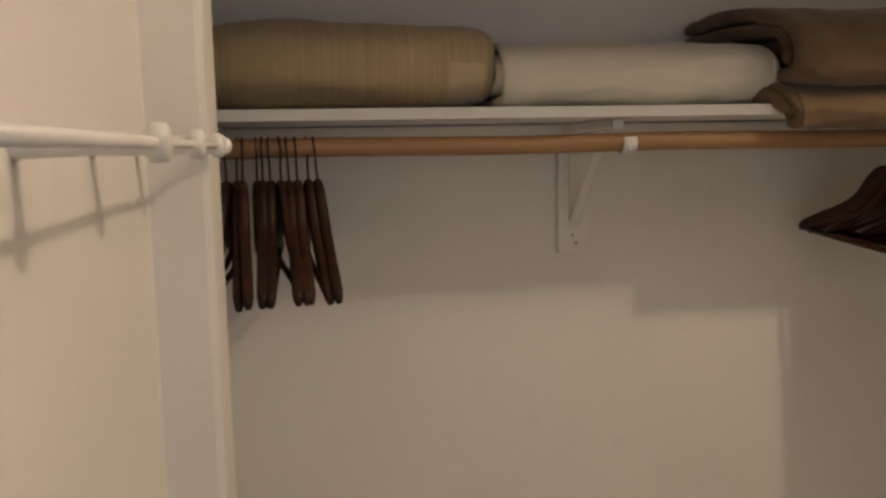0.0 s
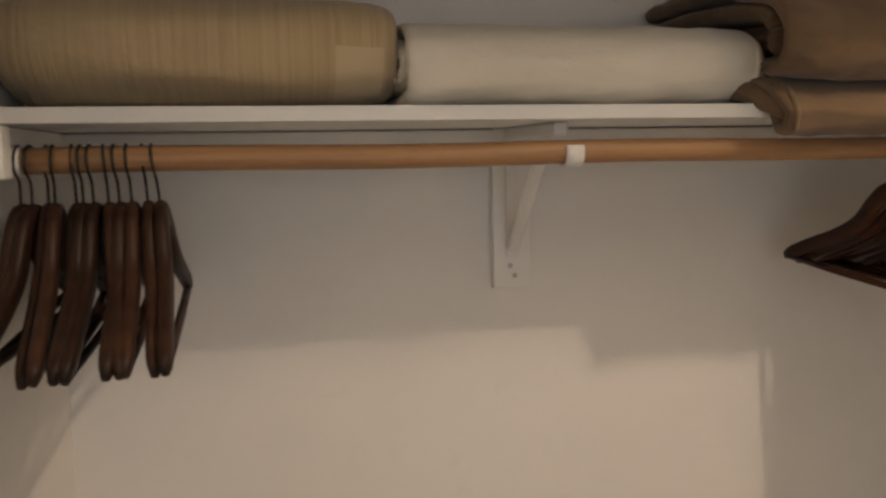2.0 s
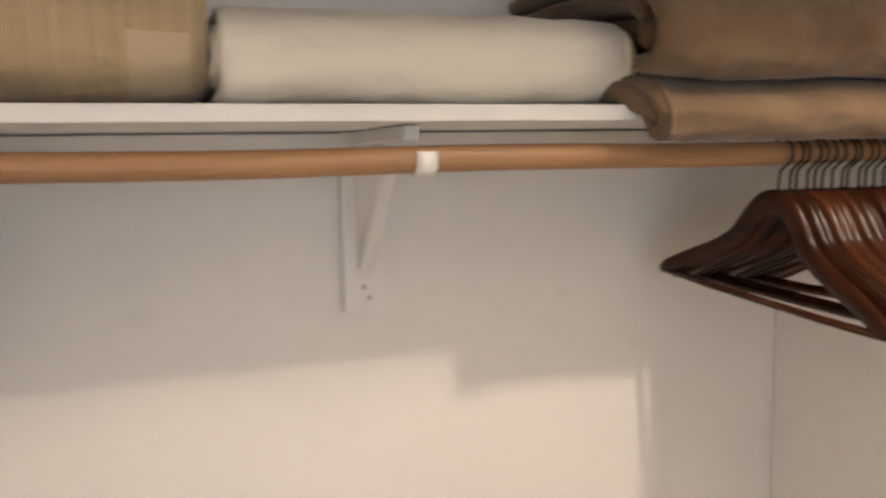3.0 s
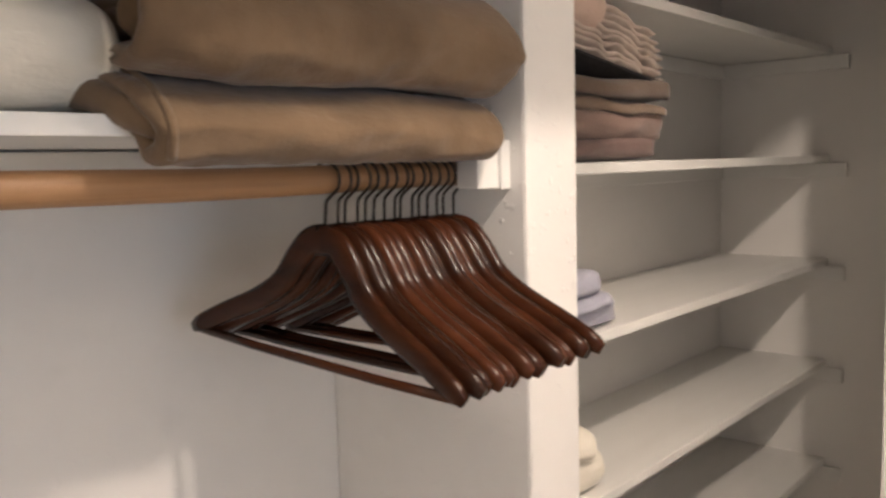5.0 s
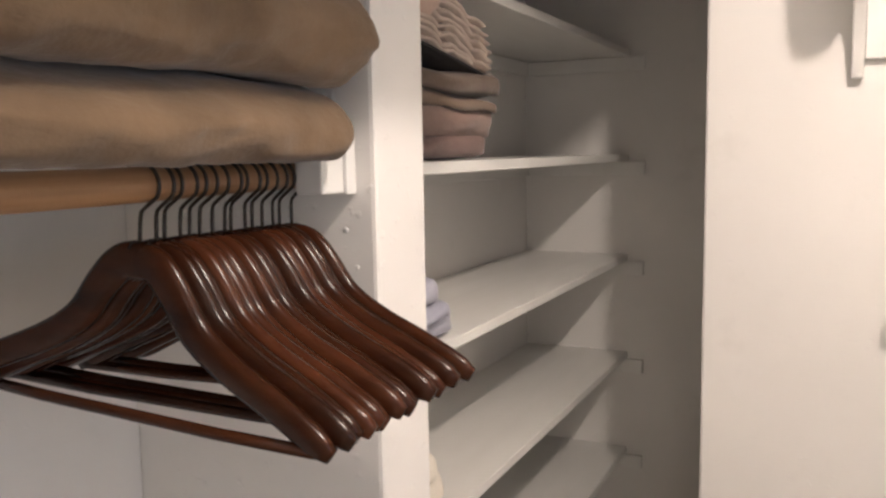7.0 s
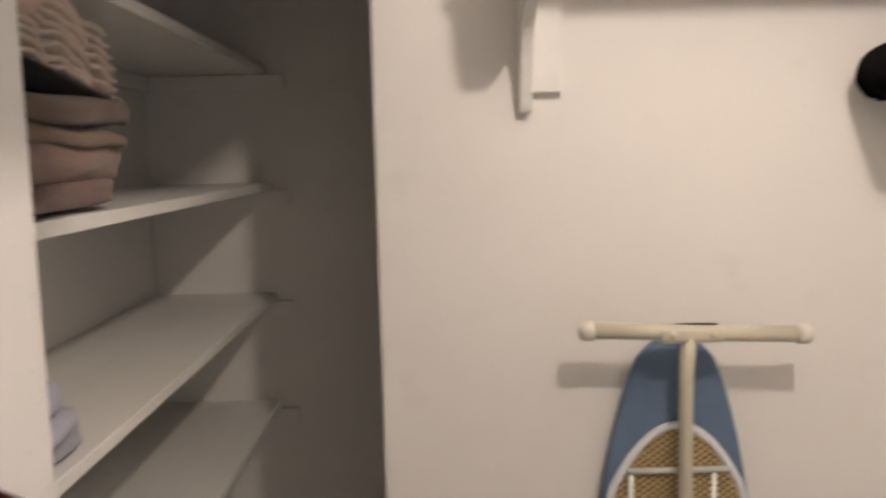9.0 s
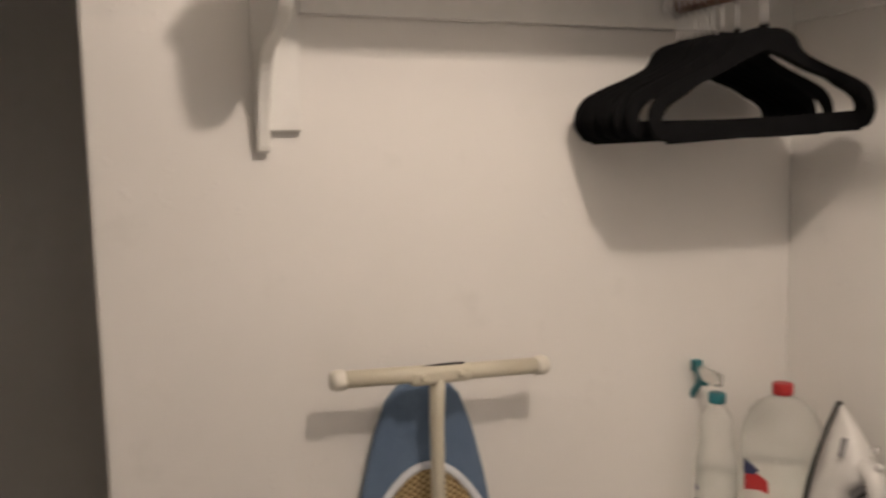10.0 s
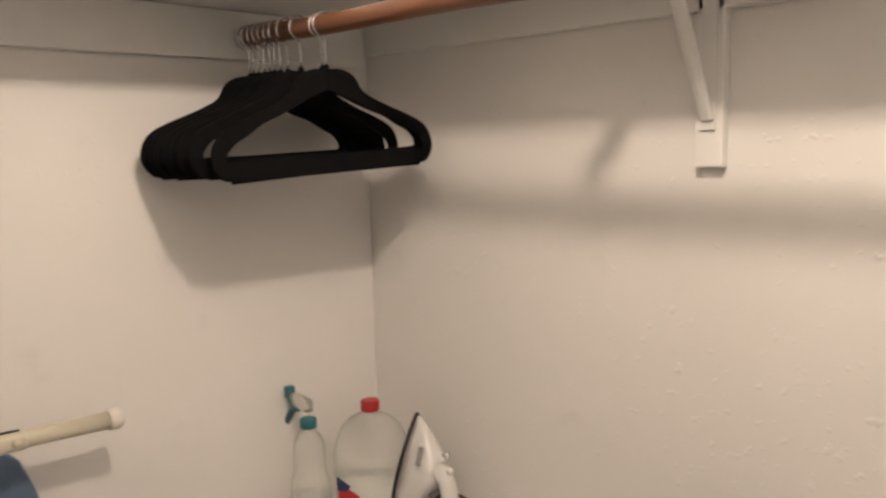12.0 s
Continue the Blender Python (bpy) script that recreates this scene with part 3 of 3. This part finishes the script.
hz = [0.06, 0.4, 0.7, 0.9, 1.0, 1.05, 1.09, 1.12, 1.145, 1.165, 1.18, 1.19, 1.1955]
edge = [(0.0, opening_half(z), z) for z in hz] + [(0, 0.0, 1.197)] + [(0.0, -opening_half(z), z) for z in hz[::-1]]
part("hem", tube([(-0.0005, y, z) for _, y, z in edge], 0.0075, 8, None, (1.0, 1.0)), HEM, board, "white bound hem", True)
pad = [(y, z) for _, y, z in edge]
part("underside", slab(pad, "x", 0.0005, 0.004), FELT, board, "tan padding behind the mesh")
bm = bmesh.new()
for s in (1, -1):
    for k in range(-40, 41):
        run = []
        for i in range(160):
            z = 0.88 + i * 0.002
            y = s * (z - 1.04) * 1.45 + k * 0.0165
            if abs(y) < opening_half(z) - 0.002 and z < 1.19:
                run.append((-0.0022 - 0.0007 * s, y, z))
        if len(run) > 4:
            tube([run[0], run[-1]], 0.0018, 5, bm)
tagged(part("mesh", bm, MESH, board, "brass coloured expanded metal mesh"), "", "", "", "stuff")
for z in (1.118, 0.93):
    part("cross_wire", tube([(-0.008, -opening_half(z) + 0.006, z), (-0.008, opening_half(z) - 0.006, z)], 0.0058, 10), WIRE_WHITE, board, "", True)
for y in (0.082, -0.064):
    part("rail", tube([(-0.008, y, 0.40), (-0.008, y, 1.112)], 0.0052, 10), WIRE_WHITE, board, "", True)
# leg with its T-shaped foot
part("leg", tube([(-0.052, 0.000, 0.30), (-0.054, 0.000, 0.8), (-0.056, 0.001, 1.30), (-0.056, -0.002, 1.366)], [0.0150, 0.0155, 0.0165, 0.0185], 14, None, (0.7, 1.0)), ENAMEL, board, "", True)
part("foot", tube([(-0.058, -0.186, 1.367), (-0.058, -0.05, 1.372), (-0.058, 0.05, 1.377), (-0.058, 0.160, 1.381)], 0.0142, 16), ENAMEL, board, "", True)
part("gusset", box(-0.074, -0.045, -0.058, 0.048, 1.358, 1.386, 0.008), ENAMEL, board, "", True)
for y in (-0.038, 0.028):
    bm = lathe([(0.0065, 0.0), (0.006, 0.003), (0.003, 0.0045)], 12)
    bm.transform(Matrix.Translation((-0.074, y, 1.373)) @ Matrix.Rotation(radians(-90), 4, "Y"))
    part("rivet", bm, ENAMEL, board, "", True)
bm = lathe([(0.005, 0.0), (0.0045, 0.002), (0.002, 0.003)], 12)
bm.transform(Matrix.Translation((-0.0655, -0.005, 1.318)) @ Matrix.Rotation(radians(-90), 4, "Y"))
part("rivet", bm, ENAMEL, board, "", True)
# solid black bar that draws the shade in the gap above the foot
part("slot", tube(smooth_line([(-0.060, -0.048, 1.3868), (-0.061, -0.01, 1.3885), (-0.060, 0.034, 1.3872)], 4), 0.0022, 6), DARK, board, "black bar put in for the shade of an open gap")
for y, z, s in ((-0.186, 1.367, -1), (0.160, 1.381, 1)):
    part("end_cap", tube([(-0.058, y - 0.004 * s, z), (-0.058, y - 0.002 * s, z), (-0.058, y + 0.012 * s, z), (-0.058, y + 0.019 * s, z), (-0.058, y + 0.021 * s, z)], [0.0158, 0.0170, 0.0172, 0.013, 0.004], 16), CAP, board, "ivory plastic cap", True)


# ---- black velvet hangers ----
def velvet_hanger():
    h = thing("velvet_hanger", "slim black velvet coat hanger with a chrome hook", "hanger", (0, 0, 0), "velvet hangers")
    half = smooth_line([(0, 0.0, -0.070), (0, 0.030, -0.071), (0, 0.055, -0.084), (0, 0.073, -0.109), (0, 0.115, -0.130), (0, 0.165, -0.149), (0, 0.203, -0.167), (0, 0.220, -0.189), (0, 0.223, -0.216), (0, 0.208, -0.237), (0, 0.190, -0.240)], 4)
    inner = smooth_line([(0, 0.180, -0.222), (0, 0.197, -0.214), (0, 0.199, -0.201), (0, 0.184, -0.184), (0, 0.156, -0.170), (0, 0.128, -0.154), (0, 0.085, -0.139), (0, 0.030, -0.115), (0, 0.0, -0.105)], 4)
    for s in (1, -1):
        out = [(p.y * s, p.z) for p in half] + [(p.y * s, p.z) for p in inner]
        part("shoulder", slab(out, "x", -0.0028, 0.0028, 0.0008), VELVET, h)
    part("trouser_bar", slab([(-0.194, -0.213), (0.194, -0.213), (0.192, -0.2445), (-0.192, -0.2445)], "x", -0.0027, 0.0027, 0.0008), VELVET, h)
    part("collar", tube([(0, 0, -0.076), (0, 0, -0.064)], 0.0050, 10), VELVET, h, "", True)
    for o in h.children:
        o.location.z = -0.020
    hook = [(0, 0.0, -0.088), (0, 0.0, -0.048), (0, 0.004, -0.040), (0, 0.016, -0.030)]
    hook += [(0, 0.0205 * math.cos(a), -0.0185 + 0.0205 * math.sin(a)) for a in [math.radians(-20 + 20 * k) for k in range(10)]]
    part("hook", tube(smooth_line(hook, 3), 0.0018, 7), CHROME, h, "chrome hook", True)
    return h


first = velvet_hanger()
RS = 2.000 + ROD_R + 0.0005
random.seed(9)
first.matrix_basis = tilt(1.982, 0.080, RS, -3, 0, -2.4)
for x in (1.994, 2.034, 2.072, 2.096, 2.113, 2.130, 2.147, 2.164, 2.180, 2.196):
    copy_thing(first, tilt(x, 0.080 if x < 2 else 0.091, RS, random.uniform(-3, 3), random.uniform(-1.0, 1.0), (-2.6 if x < 2 else -1.2) + random.uniform(-1.0, 1.0)))

# ---- corner with bottles and iron, on a low shelf ----
LOW = 0.965
structure("shelf_corner", box(1.70, EAST, SOUTH, 0.16, LOW - 0.02, LOW, 0.003), SHELF_PAINT, "white painted low corner shelf", "shelf")
TEAL = surface("teal_plastic", (0.016, 0.135, 0.165), (0.022, 0.165, 0.195), 20.0, None, 0.35)
RED = surface("red_plastic", (0.40, 0.018, 0.020), (0.46, 0.026, 0.026), 20.0, None, 0.35)
WHITE_PLASTIC = surface("iron_plastic", (0.66, 0.65, 0.63), (0.72, 0.71, 0.69), 10.0, None, 0.28)
GREY_PLASTIC = surface("grey_plastic", (0.17, 0.165, 0.17), (0.22, 0.21, 0.22), 20.0, None, 0.4)
STEEL = surface("steel", (0.42, 0.42, 0.43), (0.5, 0.5, 0.51), 20.0, None, 0.25, 1.0)
NAVY = surface("navy_label", (0.02, 0.03, 0.09), (0.03, 0.04, 0.11), 20.0, None, 0.4)
PURPLE = surface("purple_label", (0.14, 0.10, 0.30), (0.18, 0.14, 0.34), 20.0, None, 0.5)
MAROON = surface("maroon_label", (0.20, 0.06, 0.06), (0.25, 0.09, 0.08), 20.0, None, 0.5)


def clear_plastic(name, colour, rough):
    m, t, p = nodes_of(name)
    p.inputs["Base Color"].default_value = (*colour, 1)
    p.inputs["Roughness"].default_value = rough
    p.inputs["IOR"].default_value = 1.12
    p.inputs["Transmission Weight"].default_value = 0.78
    bump(t, p, noise_of(t, 24.0, 3.0), 0.12, 0.003)
    return m


FROST = clear_plastic("milky_plastic", (0.93, 0.93, 0.90), 0.38)
WATER = clear_plastic("water_behind_plastic", (0.90, 0.91, 0.88), 0.2)
HAZE = clear_plastic("clear_trigger_plastic", (0.92, 0.90, 0.86), 0.25)

jug = thing("water_jug", "translucent plastic water jug with a red screw cap, half full", "jug", (2.134, -0.121, LOW))


def round_square(w, d, z, n=32, power=3.4):
    return [Vector((w * math.copysign(abs(math.cos(a)) ** (2 / power), math.cos(a)), d * math.copysign(abs(math.sin(a)) ** (2 / power), math.sin(a)), z)) for a in [2 * math.pi * k / n for k in range(n)]]


prof = [(0.070, 0.001, 3.6), (0.074, 0.006, 3.6), (0.075, 0.05, 3.6), (0.075, 0.158, 3.6), (0.075, 0.18, 3.4), (0.0745, 0.202, 3.2), (0.071, 0.224, 2.9), (0.063, 0.244, 2.6), (0.049, 0.262, 2.3), (0.031, 0.273, 2.1), (0.0185, 0.277, 2.0), (0.0165, 0.284, 2.0), (0.0165, 0.290, 2.0)]
shell = part("bottle", loft([round_square(r, r, z, 36, p) for r, z, p in prof]), FROST, jug, "", True)
part("water", loft([round_square(r - 0.003, r - 0.003, z, 36, p) for r, z, p in [(0.070, 0.004, 3.6), (0.075, 0.05, 3.6), (0.075, 0.138, 3.6)]]), WATER, jug, "still water inside", True)
bm = lathe([(0.0185, 0.283), (0.0195, 0.285), (0.0195, 0.302), (0.018, 0.3045), (0.010, 0.305)], 28)
part("cap", bm, RED, jug, "red screw cap", True)
# label on the faces turned to the room: a navy and red flag-like shape
lab = part("label_red", slab([(0.060, 0.112), (0.060, 0.150), (0.038, 0.146), (0.018, 0.132), (0.016, 0.108), (0.034, 0.114)], "y", 0.0752, 0.0760), RED, jug, "red printed shape")
part("label_navy", slab([(0.062, 0.144), (0.062, 0.174), (0.034, 0.152), (0.044, 0.142)], "y", 0.0761, 0.0767), NAVY, jug, "navy printed shape")
jug.rotation_euler = (0, 0, radians(43))
jug.scale = (1, 1, 1.022)
part("seam", tube([(0.004, 0.0735, 0.165), (0.003, 0.070, 0.205), (0.002, 0.060, 0.232)], 0.0030, 8), FROST, jug, "", True)
for o in jug.children:
    o.visible_shadow = o.name.startswith(("cap", "label"))

spray = thing("spray_bottle", "clear spray bottle with a teal and clear trigger head", "spray bottle", (2.153, 0.022, LOW + 0.0005))
prof = [(0.036, 0.001), (0.040, 0.005), (0.040, 0.158), (0.039, 0.170), (0.034, 0.190), (0.0305, 0.205), (0.0305, 0.240), (0.028, 0.258), (0.019, 0.273), (0.013, 0.280), (0.013, 0.287)]
part("bottle", lathe(prof, 28), FROST, spray, "", True)
part("liquid", lathe([(0.033, 0.004), (0.0355, 0.01), (0.0355, 0.148)], 28), WATER, spray, "clear liquid inside", True)
part("collar", lathe([(0.0145, 0.284), (0.0165, 0.286), (0.0165, 0.302), (0.014, 0.304)], 24), TEAL, spray, "teal collar", True)
head = part("trigger_head", box(-0.066, 0.012, -0.009, 0.009, 0.308, 0.336, 0.009), HAZE, spray, "clear sprayer head", True)
nozzle = part("nozzle", box(-0.084, -0.067, -0.009, 0.009, 0.320, 0.344, 0.003), TEAL, spray, "teal nozzle")
trig = part("trigger", tube(smooth_line([(-0.072, 0, 0.322), (-0.063, 0, 0.306), (-0.072, 0, 0.290), (-0.090, 0, 0.270), (-0.100, 0, 0.257)], 4), 0.0072, 10), TEAL, spray, "teal trigger", True)
part("trigger_root", tube([(-0.064, 0, 0.308), (-0.050, 0, 0.303), (-0.036, 0, 0.304)], [0.009, 0.007, 0.004], 8), TEAL, spray, "", True)
for o in (head, nozzle, trig, spray.children[-1]):
    o.rotation_euler = (0, 0, radians(172))
    o.location.z = 0.007
lab = part("label", slab([(-0.016, 0.118), (-0.004, 0.114), (-0.008, 0.128)], "y", 0.0405, 0.0412), PURPLE, spray, "small purple print")
lab2 = part("label", slab([(-0.020, 0.070), (-0.010, 0.066), (-0.006, 0.098), (-0.016, 0.102)], "y", 0.0405, 0.0412), MAROON, spray, "small maroon print")
for o in (lab, lab2):
    o.rotation_euler = (0, 0, radians(-18))

for o in spray.children:
    o.visible_shadow = not o.name.startswith(("bottle", "liquid"))

# steam iron standing on its heel, its sole to the jug
iron = thing("steam_iron", "white steam iron standing on its heel with a black cord", "iron", (2.026, -0.151, LOW))


def iron_section(z, t):
    """Half outline of the sole at a height along the iron; t from the heel, 0, to the tip, 1."""
    return 0.069 * (1 - t ** 2.2) + 0.0015


tz = [i / 14 for i in range(15)]
sole_l = [(-iron_section(0, t), 0.002 + 0.286 * t) for t in tz]
sole_r = [(iron_section(0, t), 0.002 + 0.286 * t) for t in tz[::-1]]
iron_parts = []
iron_parts.append(part("soleplate", slab(sole_l + sole_r, "x", -0.004, 0.000, 0.001), STEEL, iron, "steel soleplate"))
iron_parts.append(part("rim", slab([(a * 1.03, b * 1.006) for a, b in sole_l + sole_r], "x", 0.0005, 0.006, 0.001), DARK, iron, "black rim"))
rings = []
for i, t in enumerate(tz):
    z = 0.004 + 0.280 * t
    w = iron_section(0, t) * 0.97
    d = (0.046 if t < 0.5 else 0.046 + 0.050 * min(1.0, (t - 0.5) / 0.12)) * (1 - t ** 3.2) + 0.008
    rings.append([Vector((0.0065 + d * max(0.0, math.sin(a)) ** 0.7, w * math.copysign(abs(math.cos(a)) ** 0.8, math.cos(a)), z)) for a in [math.pi * k / 12 for k in range(13)]])
iron_parts.append(part("body", loft(rings), WHITE_PLASTIC, iron, "", True))
iron_parts.append(part("handle", tube(smooth_line([(0.060, 0, 0.012), (0.100, 0, 0.016), (0.112, 0, 0.060), (0.112, 0, 0.140), (0.102, 0, 0.182), (0.080, 0, 0.196), (0.056, 0, 0.196)], 5), 0.0155, 14, None, (0.9, 1.1)), WHITE_PLASTIC, iron, "", True))
iron_parts.append(part("grip", tube(smooth_line([(0.073, 0, 0.050), (0.075, 0, 0.090), (0.066, 0, 0.140), (0.052, 0, 0.160)], 4), 0.026, 12, None, (0.5, 0.9)), GREY_PLASTIC, iron, "grey grip panel", True))
iron_parts.append(part("water_door", box(-0.002, 0.002, -0.005, 0.005, -0.017, 0.017, 0.001), GREY_PLASTIC, iron, "grey water filler door"))
iron_parts[-1].location, iron_parts[-1].rotation_euler = (0.058, -0.030, 0.226), (radians(-16), radians(-28), radians(-22))
bm = lathe([(0.006, 0), (0.0065, 0.004), (0.005, 0.010), (0.002, 0.012)], 14)
bm.transform(Matrix.Translation((0.090, 0.004, 0.230)) @ Matrix.Rotation(radians(60), 4, "Y"))
iron_parts.append(part("steam_button", bm, CHROME, iron, "shiny steam button", True))
bm = lathe([(0.0060, 0), (0.0066, 0.004), (0.0066, 0.010), (0.004, 0.013)], 16)
bm.transform(Matrix.Translation((0.100, 0.004, 0.200)) @ Matrix.Rotation(radians(50), 4, "Y"))
iron_parts.append(part("dial", bm, WHITE_PLASTIC, iron, "clear temperature dial", True))
cord = smooth_line([Vector((r * 0.5 + q * 0.87, r * 0.87 - q * 0.5, h)) for r, q, h in ((-0.012, 0.080, 0.020), (0.000, 0.080, 0.085), (0.022, 0.080, 0.138), (0.048, 0.079, 0.158), (0.080, 0.088, 0.152), (0.115, 0.115, 0.128), (0.150, 0.150, 0.085), (0.175, 0.180, 0.030), (0.178, 0.200, 0.004))], 5)
iron_parts.append(part("cord", tube(cord, 0.0032, 8), DARK, iron, "black cord", True))
iron.rotation_euler = (0, 0, radians(168))
iron.scale = (1.06, 1.06, 1.04)

# ---- folded linen in the recess ----
PINKISH = cloth("dusty_pink_cotton", (0.50, 0.36, 0.29), (0.60, 0.45, 0.37), 240.0)
STRIPE = cloth("beige_ruffled_cotton", (0.46, 0.37, 0.31), (0.62, 0.52, 0.45), 240.0)
BLACK = cloth("black_knit", (0.010, 0.009, 0.009), (0.018, 0.016, 0.015), 240.0)
BLACK.node_tree.nodes["Principled BSDF"].inputs["Sheen Weight"].default_value = 0.02
TAUPE = cloth("taupe_knit", (0.085, 0.056, 0.038), (0.120, 0.080, 0.056), 240.0)
TAUPE_PALE = cloth("light_brown_knit", (0.140, 0.094, 0.062), (0.18, 0.122, 0.084), 240.0)
MAUVE = cloth("mauve_fleece", (0.185, 0.116, 0.094), (0.23, 0.150, 0.122), 240.0)
MAUVE_DARK = cloth("dark_mauve_fleece", (0.135, 0.080, 0.068), (0.175, 0.108, 0.092), 240.0)
LAVENDER = cloth("lavender_cotton", (0.34, 0.34, 0.42), (0.42, 0.42, 0.50), 240.0)
SHELF2, SHELF3, SHELF4 = 1.612, 1.316, 1.018


def folded_cloth(name, label, x0, x1, y0, y1, z0, h, material, layers=2, seed=0.0, wobble=0.004):
    """One folded garment: layers that turn round at its front and end edges."""
    c = thing(name, label, "folded cloth", ((x0 + x1) / 2, (y0 + y1) / 2, z0), "folded linen")
    hx, hy = (x1 - x0) / 2, (y1 - y0) / 2
    lh = h / layers
    for k in range(layers):
        ix, iy = random.uniform(0, 0.010), random.uniform(0, 0.008)
        bm = wavy_block(-hx + ix, hx - ix, -hy + iy, hy - iy, 0.0006 + k * lh, (k + 1) * lh + 0.012, 3.2, wobble * 2.0, seed + k * 3.1, 44, 32, 9)
        part("layer", bm, material, c, "", True)
    c.rotation_euler = (0, 0, radians(random.uniform(-2.5, 2.5)))
    return c


random.seed(21)
z = SHELF2
for label, x1, h, mat, n, yo in (("folded dark mauve fleece at the bottom of the stack", 2.000, 0.031, MAUVE_DARK, 1, -0.012), ("folded mauve fleece in the linen stack", 2.034, 0.045, MAUVE, 1, -0.016),
                                 ("folded light brown knit in the linen stack", 2.030, 0.030, TAUPE_PALE, 1, -0.010), ("folded taupe knit in the linen stack", 2.036, 0.042, TAUPE, 1, -0.012),
                                 ("folded black knit in the linen stack", 2.000, 0.020, BLACK, 1, -0.006)):
    c = folded_cloth("folded_cloth", label, 1.60, x1, 1.452 + yo, 1.74, z + 0.0005, h, mat, n, z * 31, 0.007)
    if mat is BLACK:
        c.rotation_euler.y = radians(7)
    z += h + 0.001
# ruffled beige bundle: many thin wavy layers
c = thing("folded_cloth", "crumpled beige ruffled cotton on top of the linen stack", "folded cloth", (1.80, 1.59, z), "folded linen")
c.rotation_euler.y = radians(7)
for k in range(8):
    x1 = 0.200 - 0.006 * k + random.uniform(-0.008, 0.008)
    rings = []
    for i in range(41):
        f = i / 40
        x = -0.17 + (x1 + 0.17) * f
        ring = []
        for j in range(16):
            a = 2 * math.pi * j / 16
            yy = 0.140 * math.copysign(abs(math.cos(a)) ** 0.5, math.cos(a))
            zz = 0.0085 * math.sin(a) + 0.007 + 0.0120 * k - (0.024 - 0.002 * k) * max(0.0, f - 0.55) / 0.45 * (0.35 if k < 1 else 1.0)
            wv = (0.0045 * math.sin(x * 52 + k * 0.35 + yy * 11 + 2.4 * noise.noise(Vector((x * 9, k * 0.25, 3)))) + 0.0022 * math.sin(x * 97 + k * 0.5)) * min(1.0, f * 1.6) + 0.006 * noise.noise(Vector((x * 12, yy * 9, k * 0.45)))
            ring.append(Vector((x, yy + 0.005 * noise.noise(Vector((x * 20, k * 3.0, 1))), max(0.0008, zz + wv))))
        rings.append(ring)
    part("layer", loft(rings), STRIPE, c, "", True)
part("collar_fold", wavy_block(-0.16, -0.030, -0.152, 0.05, 0.020, 0.128, 2.4, 0.016, 44.0, 30, 26), PINKISH, c, "dusty pink folded top", True)

z = SHELF3
for x1, h in ((1.852, 0.030), (1.826, 0.026), (1.790, 0.034)):
    folded_cloth("folded_cloth", "small folded lavender cotton cloth on the shelf", 1.60, x1, 1.450, 1.70, z + 0.0005, h, LAVENDER, 1, h * 900, 0.008)
    z += h + 0.001
folded_cloth("folded_cloth", "crumpled cream cloth at the shelf front", 1.60, 1.800, 1.450, 1.70, SHELF4 + 0.0005, 0.060, CREAM, 1, 71.0, 0.016)
folded_cloth("folded_cloth", "cream cloth on top of another cloth", 1.60, 1.760, 1.452, 1.70, SHELF4 + 0.0615, 0.055, CREAM, 1, 75.0, 0.014)

# ---- white peg rail on the entry wall ----
rack = thing("peg_rack", "white turned wooden pegs joined by a thin rail", "peg rack", (LEFT, 0.0, 1.606))
REACH = 0.088


def turned_peg(y):
    bm = lathe([(0.0105, 0.0), (0.0085, 0.004), (0.0076, 0.030), (0.0080, REACH - 0.014), (0.0088, REACH - 0.011), (0.0124, REACH - 0.009), (0.0128, REACH - 0.004), (0.0120, REACH + 0.001), (0.0070, REACH + 0.003), (0.0040, REACH + 0.0034)], 24)
    bm.transform(Matrix.Translation((0, y, 0)) @ Matrix.Rotation(radians(90), 4, "Y"))
    return bm


for y in (0.536, 0.727, 0.915):
    part("peg", turned_peg(y), TRIM, rack, "", True)
part("rail", tube([(REACH - 0.006, 0.10, 0), (REACH - 0.006, 0.65, 0), (REACH - 0.006, 0.968, 0)], 0.0038, 12), TRIM, rack, "", True)
bm = lathe([(0.0038, -0.005), (0.0090, -0.004), (0.0108, 0.0), (0.0098, 0.004), (0.005, 0.006)], 20)
bm.transform(Matrix.Translation((REACH - 0.004, 0.966, 0)) @ Matrix.Rotation(radians(-90), 4, "X"))
part("end_knob", bm, TRIM, rack, "", True)
